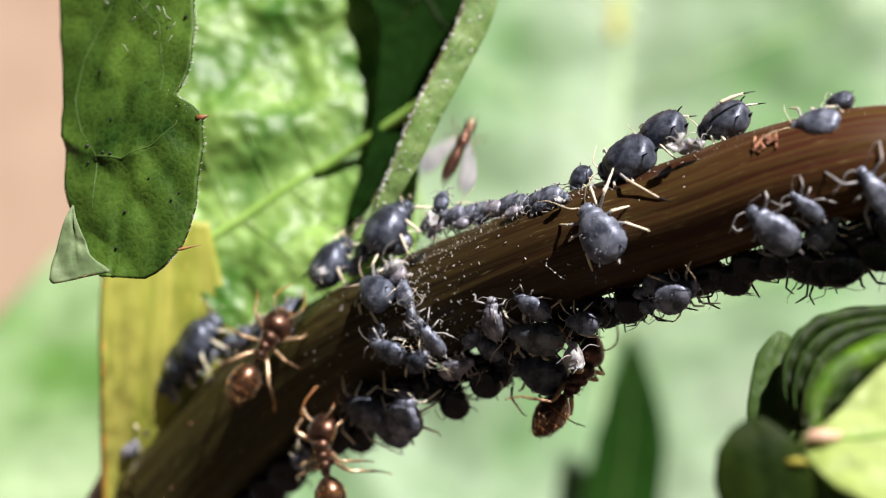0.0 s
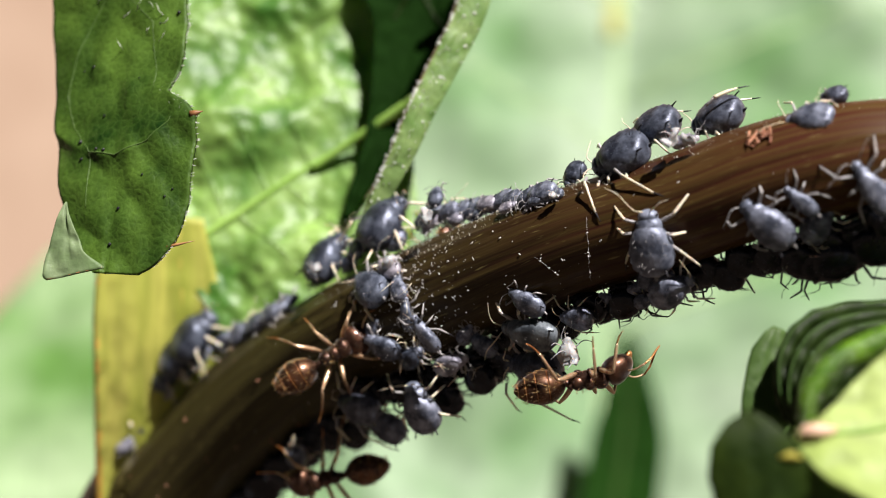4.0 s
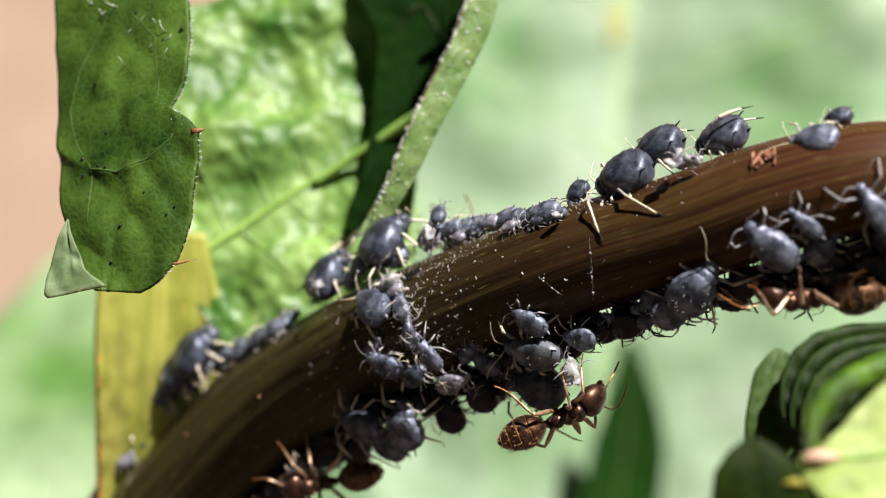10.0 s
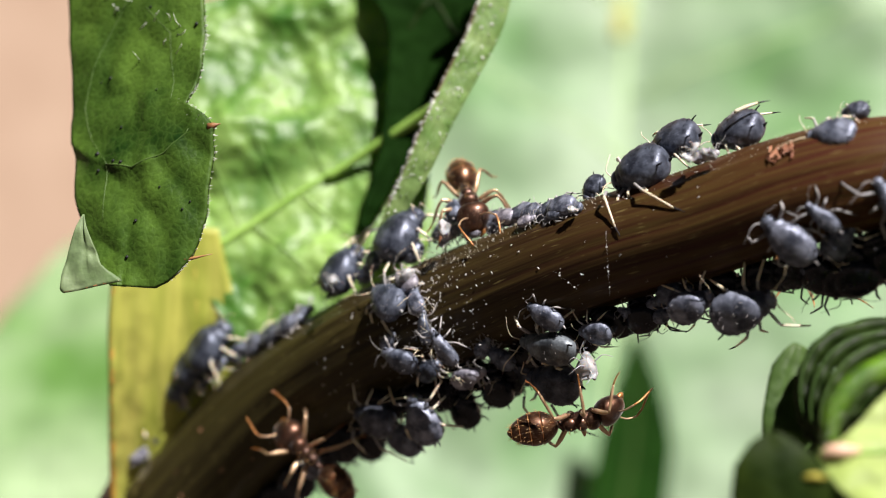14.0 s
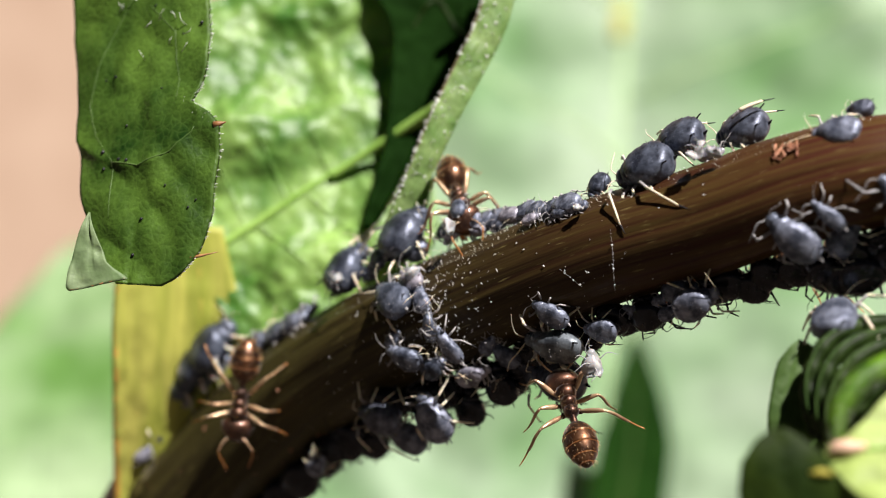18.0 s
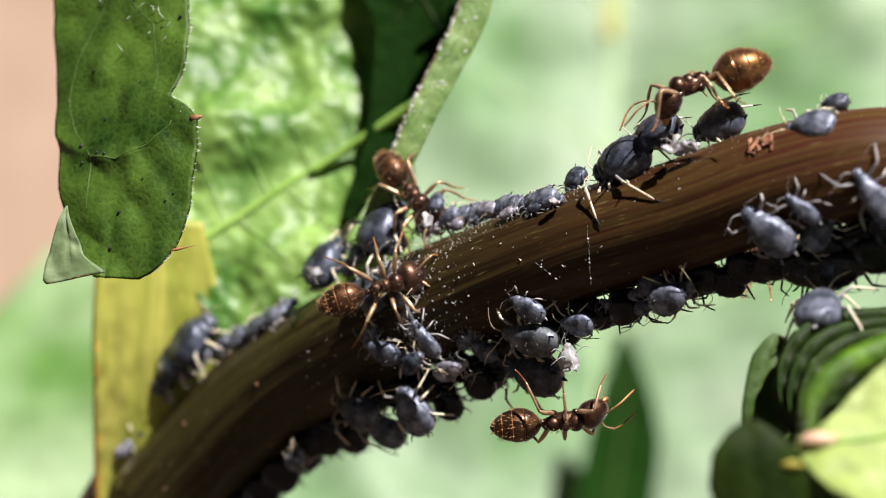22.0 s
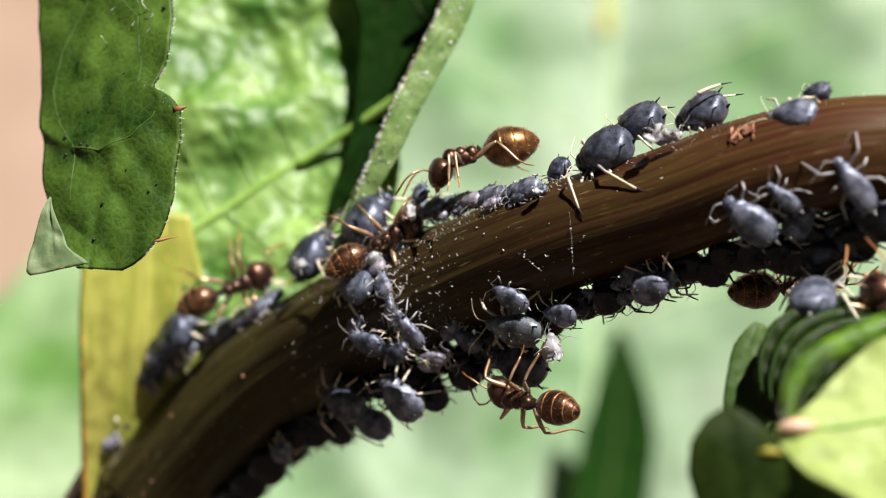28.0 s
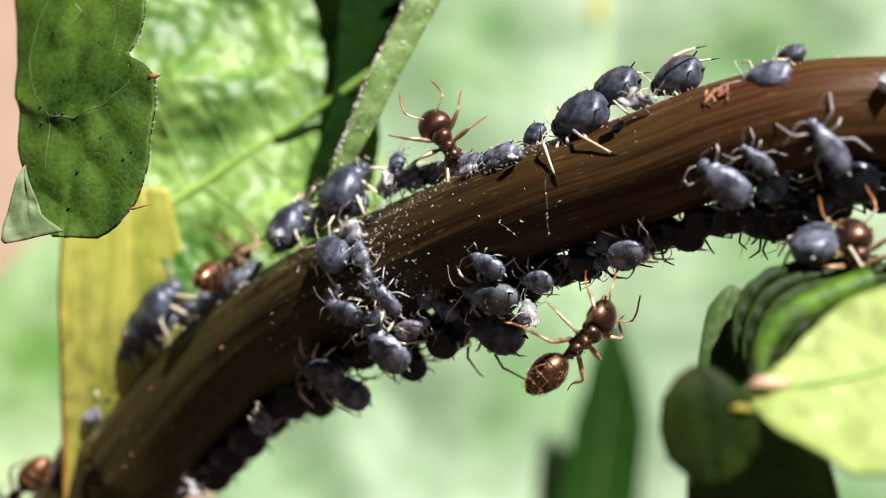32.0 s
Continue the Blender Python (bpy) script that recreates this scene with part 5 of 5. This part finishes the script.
def gait(root, phase, rows):
    """Legs and feelers step faster while the ant walks and fidget while it stands."""
    moving = []
    for (t0, a), (t1, b) in zip(rows, rows[1:]):
        moving.append((t0, t1, min(1.0, 0.25 + (b.translation - a.translation).length / MM / max(t1 - t0, 0.1) / 3.0)))
    times = [k * 0.25 for k in range(129)]
    legs = [c for c in root.children if c.name.split(".")[0] == "leg"]
    for i, lg in enumerate(legs):
        home = lg.matrix_basis.copy()
        out, turn = [], phase + (math.pi if i in (0, 2, 4) else 0.0)
        for t in times:
            speed = next((k for t0, t1, k in moving if t0 <= t < t1), 0.3)
            turn += 2.2 * speed
            swing = math.sin(turn) * (7 + 15 * speed)
            out.append((t, home @ pose(0, 0, 0, math.cos(turn) * 6 * speed + 5 * math.sin(i * 2.1 + phase), 0, swing + 8 * math.sin(phase * 3 + i))))
        walk(lg, out)
    for i, an in enumerate(c for c in root.children if c.name.split(".")[0] == "antenna"):
        home = an.matrix_basis.copy()
        walk(an, [(t, home @ pose(0, 0, 0, 0, 10 * math.sin(5.1 * t + phase + i), 14 * math.sin(3.7 * t + 2 * phase + 1.7 * i))) for t in times])


ANT_NAMES = ("red-brown ant hanging below the aphids at the stem's lower flank", "red-brown ant palpating aphids on the stem's front", "brown ant climbing from the stem's shaded underside",
             "dark brown ant standing over aphids on the stem's ridge", "amber-brown ant with glossy gaster walking the ridge", "dark ant on the stem's shaded underside",
             "brown ant on the ridge near the stem's root", "reddish ant at the tip end of the stem")
FLY = fly()
ANTS = [ant(name, *build) for name, build in zip(ANT_NAMES, ((1.9, 0.88, 30), (1.9, 0.88, 34), (1.9, 0.88, 34), (1.9, 0.86, 40), (2.2, 1.10, 58, ANT_AMBER), (2.0, 0.98, 34), (1.9, 0.88, 34), (1.9, 0.88, 34)))]


def motions():
    a, b, c, d, e, f, g, h = ANTS
    # seconds, place, heading, tilt, roll
    paths = []
    paths.append((a, [
        (0, 5.60, 2.50, -5.24, 53, 0, 60), (0.5, 3.87, 2.00, -7.54, 200, 0, 40), (1, 4.46, 2.20, -6.43, 100, 60, 10), (1.5, 5.90, 0.19, -5.23, 28, 0, 60), (2, 5.95, 0.80, -5.67, 25, 0, 50), (2.5, 6.00, 0.01, -4.71, 50, 10, 60),
        (3, 7.14, 2.50, -3.31, 64, 10, 90), (3.5, 6.24, -0.11, -5.03, 22, 0, 70), (5.5, 5.87, 0.24, -5.51, 0, 0, 60), (6, 6.21, -0.04, -5.32, 22, 0, 55), (6.5, 5.69, 0.49, -6.07, 20, 0, 60), (7, 5.16, 1.60, -6.58, -50, 0, 60),
        (7.5, 1.99, 3.60, -7.40, 220, 0, -40), (8, 2.90, 2.84, -7.02, 215, 0, -40), (8.5, 3.13, 2.68, -7.46, 232, 0, -40), (9, 5.80, 4.20, -7.13, -15, 0, 70), (9.5, 4.88, 1.13, -6.10, -5, 0, 60),
        (10, 5.17, 1.40, -6.06, 22, 0, 50), (10.5, 5.21, 0.59, -5.49, 60, 10, 70), (10.8, 5.37, 0.41, -3.97, 80, 40, 120), (11.2, 6.50, 8.50, -1.90, 80, 0, 180), (12.2, 6.80, 8.50, -1.70, 80, 0, 180),
        (12.5, 7.24, 4.50, -3.63, 80, 10, 150), (13, 6.34, 3.50, -4.17, 70, 0, 120), (13.5, 4.68, 1.01, -5.32, 80, 0, 20), (14, 5.08, 1.10, -6.46, 10, 0, 60), (14.5, 4.52, 1.36, -6.21, 92, 0, 0),
        (16.5, 4.89, 0.88, -5.85, 70, 0, 20), (17, 4.67, 1.08, -5.65, 88, 35, 0), (17.5, 3.86, 1.10, -5.82, 90, 35, 0), (18, 4.34, 1.26, -5.83, 105, 35, 0), (18.5, 3.69, 2.03, -6.58, 165, 0, 40),
        (19, 4.84, 1.20, -5.68, 70, 25, 10), (19.5, 5.39, 0.60, -5.85, 45, 0, 30), (20, 5.68, 0.70, -5.85, 42, 0, 30), (20.5, 5.48, 0.54, -6.68, 10, 0, 60), (21, 4.61, 1.56, -6.50, 95, 40, 20),
        (21.5, 4.42, 1.45, -6.15, 10, 0, 50), (22, 5.15, 1.26, -6.85, 5, 0, 60), (22.5, 4.13, 1.67, -7.08, 18, 0, 40), (23, 4.88, 0.91, -6.01, 56, 0, 30), (23.5, 5.89, 0.18, -6.12, 50, 0, 40), (24, 6.47, 0.14, -5.64, 48, 0, 40),
        (24.5, 6.74, -0.55, -5.50, 40, 0, 50), (25, 7.52, -1.12, -4.79, 36, 0, 60), (25.5, 6.93, -0.69, -5.13, 32, 0, 60), (27.5, 4.92, 1.12, -6.31, 0, 0, 60), (28, 3.96, 1.58, -6.42, 172, 40, -40),
        (28.6, 4.77, 1.28, -6.36, 195, 30, -40), (29, 4.21, 1.88, -6.58, 190, 30, -40), (29.5, 4.81, 1.45, -6.47, 195, 30, -40), (30, 3.12, 2.36, -6.48, 150, 30, -40), (30.3, 3.59, 2.44, -7.00, 178, 30, -40),
        (30.6, 4.52, 1.64, -6.69, 105, 0, -20), (31, 5.62, 1.10, -6.32, 40, 0, 20), (31.5, 6.16, 0.17, -6.01, 50, 0, 40), (32, 7.34, -0.74, -5.23, 42, 0, 40)]))
    paths.append((b, [
        (0, -7.83, 7.87, -4.26, 60, 0, 0), (0.5, -6.24, 7.57, -2.01, 45, 0, 0), (1, -6.14, 7.78, -1.80, 40, 0, 0), (1.5, -6.03, 7.17, -2.00, 35, 0, 0), (2, -5.70, 5.60, -2.91, -60, 0, 0), (2.5, -4.06, 4.91, -5.05, -10, 0, 0),
        (3, -3.67, 4.60, -5.82, 25, 0, 0), (3.5, -3.89, 4.88, -5.15, 20, 0, 0), (5.5, -5.79, 5.93, -3.38, 92, 0, 0), (6, -5.93, 6.39, -2.63, 92, 0, 0), (6.5, -5.56, 6.30, -2.17, 85, 0, 10), (7, -5.36, 7.20, -1.46, 50, 0, 20),
        (7.5, -5.97, 8.77, -0.95, 70, 10, 40), (7.9, -5.30, 13.00, -2.20, 70, 50, 150), (8.4, -4.60, 14.20, -4.90, 28, 0, 180), (20, -4.40, 14.10, -4.80, 28, 0, 180), (32, -4.20, 14.00, -4.70, 28, 0, 180)]))
    paths.append((c, [
        (0, -5.23, 7.28, -9.00, 100, 0, -30), (0.6, -5.21, 8.71, -10.17, 195, 0, -20), (6, -4.99, 8.69, -10.44, 192, 0, -20), (9, -5.60, 9.06, -10.20, 192, 0, -20), (10, -5.42, 8.68, -9.90, 192, 0, -20),
        (11.5, -5.51, 8.77, -9.90, 190, 0, -20), (12.5, -5.63, 8.81, -9.99, 150, 0, -10), (13, -6.35, 9.65, -9.05, 110, 0, 20), (13.5, -5.94, 8.71, -8.32, 145, 0, 0), (14, -6.62, 8.75, -8.68, 136, 0, 0),
        (14.5, -7.44, 8.78, -8.22, 128, 0, 0), (16.5, -7.50, 7.69, -3.70, 70, 0, 0), (17, -8.42, 8.12, -3.76, 76, 0, 0), (17.5, -8.87, 9.09, -4.32, 58, 0, 0), (18, -9.78, 9.02, -6.67, -98, 0, 0),
        (18.5, -5.81, 5.88, -3.87, 42, 0, 0), (19, -5.50, 5.61, -3.35, 42, 0, 0), (19.5, -4.30, 6.61, -0.70, 45, 0, 20), (20, -3.96, 6.66, -0.53, 12, 0, 20), (20.5, -2.73, 3.98, -0.77, 8, 0, 10),
        (21, -2.05, 3.70, -0.97, 28, 0, 0), (21.5, -2.62, 3.61, -1.11, 15, 0, 0), (22, -2.10, 3.57, -1.48, 18, 0, 0), (22.5, -2.82, 3.95, -0.92, 40, 0, 0), (23, -3.40, 4.14, -3.20, -30, 0, 0),
        (23.5, -4.64, 4.87, -4.06, -80, 0, 0), (24, -7.81, 7.60, -2.61, 105, 0, 0), (25, -7.54, 7.14, -5.15, -15, 0, 0), (25.5, -5.82, 5.89, -4.38, 20, 0, 0), (27.5, -8.64, 10.76, -2.00, 42, 0, 10),
        (28, -8.54, 10.92, -2.03, 22, 0, 10), (28.6, -9.21, 11.19, -2.55, 35, 0, 0), (29, -7.09, 8.75, -2.71, 20, 0, 0), (29.5, -6.95, 7.08, -3.86, 10, 0, 0), (29.8, -5.75, 5.93, -4.66, -10, 0, 0),
        (30, -2.16, 4.00, -5.04, -10, 0, 0), (30.3, -1.86, 4.65, -5.63, 150, 0, 0), (30.6, -3.16, 4.20, -4.61, 120, 0, 0), (30.9, -4.21, 5.86, -6.17, -60, 0, 0), (31, -5.07, 5.90, -5.58, -65, 0, 0),
        (31.2, -5.94, 6.55, -5.93, -135, 0, 0), (31.4, -6.73, 7.69, -7.06, -130, 0, 0), (31.7, -15.48, 12.50, -11.93, -130, 0, 30), (32, -19.12, 14.80, -13.98, -130, 0, 40)]))
    paths.append((d, [
        (0, 1.72, 11.00, -0.21, 200, 0, 180), (11, 1.05, 11.00, 0.09, 90, 0, 180), (11.5, 1.50, 5.13, 1.55, -60, -68, 10), (12, 1.12, 5.30, 2.00, -60, -68, 10), (12.5, 0.99, 5.27, 2.05, -80, -66, 0),
        (13, 0.84, 5.36, 2.34, -75, -62, 0), (13.5, 0.47, 5.51, 2.37, -85, -58, 0), (14, 0.57, 5.39, 2.55, -75, -58, 0), (14.5, 0.30, 5.52, 2.38, -70, -58, 0), (16.5, 0.05, 5.66, 2.70, -80, -58, 0),
        (17, 0.13, 5.60, 2.68, -80, -58, 0), (17.5, -0.02, 5.75, 2.62, -80, -58, 0), (18, -0.01, 5.75, 2.44, -75, -52, 0), (18.5, -0.60, 5.23, 2.53, -110, -32, 0), (19, -1.13, 5.61, 2.15, -76, -32, 0),
        (19.5, -1.08, 5.54, 2.31, -70, -32, 0), (20, -0.79, 5.55, 2.04, -65, -32, 0), (20.5, -0.75, 5.40, 2.23, -30, -32, 0), (21, -1.20, 5.76, 2.05, -45, -32, 0), (21.5, -1.16, 5.70, 2.25, -50, -32, 0),
        (22, -0.95, 5.73, 2.25, -50, -32, 0), (22.5, -1.37, 5.61, 2.49, -50, -32, 0), (23, -0.51, 5.27, 2.39, -85, -50, 0), (23.5, -1.39, 5.54, 2.66, -80, -32, 0), (24, -1.47, 5.85, 1.90, -85, -32, 0),
        (24.5, -1.44, 6.10, 1.36, -40, -10, 0), (25, -1.59, 4.60, 1.68, 40, -10, 0), (25.5, -2.07, 5.94, 0.40, 5, 0, 0), (27.5, -1.59, 4.65, 0.24, 15, 0, 0), (28, -1.45, 4.67, 0.11, 30, 0, 0), (28.6, -1.59, 4.57, 0.19, 25, 0, 0),
        (29, -0.09, 3.80, 0.37, 22, 0, 0), (29.2, -0.18, 2.75, -0.02, 10, 0, 0), (29.5, 3.36, 0.08, 1.09, 50, 0, 0), (29.8, 3.29, 0.15, -1.37, -40, 0, 0), (30, 2.82, 0.41, -1.70, -50, 0, 0), (30.3, 1.20, 1.42, -1.58, 150, 0, 0),
        (30.6, -0.10, 3.34, 0.67, 120, 0, 0), (30.9, 0.48, 4.72, 1.87, 110, 0, 0), (31.2, 1.88, 3.67, 2.33, 120, 0, 0), (31.6, 1.86, 3.59, 2.58, 110, 0, 0), (32, 2.08, 3.42, 2.59, 122, 0, 0)]))
    paths.append((e, [
        (0, 21.86, 1.00, 2.53, 180, 0, 180), (19.6, 20.77, 1.00, 2.59, 180, 0, 180), (20, 16.97, -1.50, 4.87, 175, 0, 130), (20.3, 12.71, -3.40, 5.48, 185, 0, 90), (20.5, 10.10, -1.37, 5.48, 192, 0, 80),
        (21, 9.28, -1.50, 6.06, 190, 0, 80), (21.5, 9.30, -1.60, 6.29, 192, 0, 80), (22, 9.62, -1.65, 6.38, 196, 0, 80), (22.5, 7.35, 0.03, 5.49, 190, 0, 85), (23, 6.33, -0.20, 5.62, 196, 0, 85),
        (23.5, 7.73, -0.20, 5.52, 190, 0, 85), (24, 8.27, -0.97, 6.33, 172, 0, 85), (24.5, 6.10, 0.82, 4.85, 225, 0, 80), (25, 1.18, 4.05, 3.65, 188, 0, 60), (25.5, 2.85, 2.89, 3.33, 225, 10, 80),
        (27.5, 1.49, 3.64, 3.33, 205, 0, 85), (28, 1.63, 3.46, 3.48, 192, 0, 85), (28.3, 2.33, 4.48, 3.30, 215, 30, 85), (28.6, 3.34, 3.95, 3.17, 250, 62, 60), (29, 3.32, 2.62, 2.32, 260, 65, 60),
        (29.2, 3.93, 2.00, 2.40, 260, 65, 60), (29.6, 5.25, 0.76, 2.45, 260, 70, 60), (30, 4.88, 3.00, 2.29, 260, 70, 60), (30.3, 3.82, 2.37, 2.54, 260, 75, 60), (30.7, 4.19, 13.00, 1.83, 260, 75, 60),
        (32, 4.50, 15.00, -0.58, 260, 75, 60)]))
    paths.append((f, [
        (0, 22.99, 1.00, 1.40, 180, 0, 180), (8.4, 21.97, 1.00, -0.10, 180, 0, 150), (9, 19.09, 1.50, -1.02, 190, 0, -80), (9.6, 17.61, 2.00, -0.10, 190, 10, -80), (10, 13.57, -3.15, -1.26, 185, 10, -90),
        (10.4, 14.56, 5.00, 0.08, 180, 20, -130), (11, 15.12, 5.00, 0.06, 180, 0, 180), (24.2, 13.81, 5.00, -0.21, 180, 0, 180), (24.6, 11.96, 1.50, -2.39, 10, 0, 80), (25, 12.01, 1.50, -2.42, 10, 0, 80),
        (25.5, 12.16, 1.50, -2.34, 8, 0, 80), (27.5, 14.14, 1.20, -1.99, 5, 20, 100), (28, 15.27, 1.00, -1.80, 5, 10, 90), (28.6, 13.65, 1.20, -1.85, 30, 50, 90), (29, 12.86, 1.20, -1.65, 45, 55, 90),
        (30, 10.42, 1.80, -1.76, 45, 55, 90), (30.6, 9.61, -0.69, -1.69, 45, 55, 90), (31.2, 10.85, 7.00, -0.83, 30, 60, 120), (32, 11.12, 9.00, -1.19, 30, 60, 120)]))
    paths.append((g, [
        (0, -13.10, 23.00, -8.38, 60, 0, 180), (23.6, -12.20, 20.50, -7.00, 60, 0, 180), (24, -10.32, 12.80, -2.88, 40, 20, 60), (24.7, -11.52, 12.75, -3.98, 60, 20, 60), (25, -10.82, 12.18, -2.79, 10, 0, 30),
        (25.5, -10.66, 11.83, -2.60, 40, 0, 30), (26.3, -9.64, 18.00, -4.60, 60, 30, 120), (28.2, -9.84, 18.00, -4.89, 200, 30, 120), (28.7, -9.90, 11.60, -2.88, 210, 0, 30), (29, -10.26, 11.75, -3.00, 60, 0, 20),
        (29.5, -10.32, 11.60, -2.79, 50, 0, 20), (29.8, -9.97, 11.48, -2.80, 30, 0, 30), (30, -8.16, 10.91, -2.40, 15, 10, 50), (30.3, -9.35, 11.43, -3.02, 30, 40, 60), (31, -8.62, 12.50, -2.21, 30, 60, 60),
        (32, -7.94, 12.30, -2.42, 30, 60, 60)]))
    paths.append((h, [
        (0, 20.92, -5.00, -1.61, 180, 0, -60), (26.5, 20.24, -5.00, -1.71, 180, 0, -60), (27.6, 18.11, -5.50, -2.65, 200, 0, -40), (28, 17.12, -5.50, -2.86, 120, 0, -20), (29, 17.31, -5.50, -2.64, 100, 0, -10),
        (29.5, 18.40, -5.50, -2.37, 95, 0, 0), (30, 17.01, -5.50, -2.81, 100, 0, 0), (31, 16.91, -5.50, -2.23, 100, 0, 0), (31.5, 17.44, -5.50, -2.21, 95, 0, 0), (32, 16.85, -5.50, -2.36, 100, 0, 0)]))
    for k, (ob, rows) in enumerate(paths):
        rows = [(r[0], free_pose(*r[1:])) for r in rows]
        glide(ob, rows)
        ob.scale = (1.1, 1.1, 1.1)
        gait(ob, 0.9 * k, rows)
    # the fly leaves the leaf behind the stem and settles on the curled leaf above
    glide(FLY, [(0.0, free_pose(0.75, 8.0, 4.5, 64)), (0.1, free_pose(2.05, 8.0, 9.4, 66)), (0.4, free_pose(4.1, 11.2, 19.2, 75)), (32.0, free_pose(4.1, 11.2, 19.3, 75))])
    # the aphids that walk: one goes round the stem and settles on its underside
    for ob, way in ((WALKER, WALKER_WAY), (STIRRING, STIR_WAY), (YOUNG, YOUNG_WAY)):
        glide(ob, [(r[0], perched(*r[1:6])) for r in way])
        ob.scale = (way[0][6],) * 3


WALKER_WAY = [
    (0.0, 340.2, 7, -0.01, 7, 111, 2.55), (1.0, 340.2, 8, -0.01, 8, 111, 2.55), (2.0, 340.4, 7, -0.02, 7, 108, 2.55), (3.0, 341.2, -10, -0.01, -8, 102, 2.54), (3.5, 341.9, -18, -0.02, -9, 90, 2.53), (5.5, 342.5, -31, 0.01, -11, 39, 2.52),
    (6.0, 342.5, -35, 0.00, -11, 33, 2.52), (8.0, 343.4, -41, 0.04, -12, 36, 2.51), (9.0, 343.2, -55, 0.10, -14, 36, 2.53), (11.0, 343.1, -66, 0.34, -15, 21, 2.56), (13.0, 343.8, -71, 1.17, -16, 3, 2.58), (14.5, 343.9, -70, 1.70, -16, 0, 2.58),
    (16.5, 346.9, -67, 3.49, 66, 84, 2.52), (17.0, 347.2, -68, 3.50, 66, 84, 2.51), (19.0, 347.3, -68, 3.52, 66, 84, 2.51), (23.0, 347.7, -68, 3.52, 66, 84, 2.51), (25.0, 347.4, -69, 4.04, 66, 84, 2.51), (27.5, 348.0, -69, 3.68, 66, 84, 2.50), (32.0, 349.3, -70, 3.20, 66, 84, 2.49)]
STIR_WAY = [(0.0, 327.9, -61, 1.55, -15, 51, 2.35), (0.5, 328.5, -62, 1.84, -15, 78, 2.35), (2.0, 328.9, -62, 1.86, -15, 75, 2.35), (6.0, 329.3, -62, 1.90, -15, 81, 2.35), (8.0, 328.7, -62, 1.51, -15, 54, 2.35), (9.0, 328.1, -63, 1.54, -15, 51, 2.35), (11.0, 328.2, -61, 1.48, -15, 66, 2.35), (19.0, 328.7, -61, 1.68, -15, 84, 2.35), (24.0, 328.9, -60, 1.67, -15, 90, 2.35), (28.0, 329.0, -61, 1.55, -15, 105, 2.35), (32.0, 329.8, -58, 1.09, -14, 108, 2.35)]
YOUNG_WAY = [(0.0, 334.3, -36, 0.01, -12, 66, 1.87), (1.0, 334.4, -38, 0.03, -12, 63, 1.87), (1.8, 334.2, -34, 0.02, -11, 57, 1.87), (2.4, 331.5, -48, 0.06, -13, 30, 1.92), (3.0, 330.9, -94, 0.51, -20, 30, 1.97), (32.0, 331.4, -97, 0.54, -20, 30, 1.97)]
WALKER = aphid(*WALKER_WAY[0][1:], "grey", label="grey aphid with cream legs walking along the stem")
STIRRING = aphid(*STIR_WAY[0][1:], "grey", label="slate-blue aphid with pale tail hanging at the stem's lower flank")
YOUNG = aphid(*YOUNG_WAY[0][1:], "pale", label="small lilac aphid creeping down the stem")
motions()
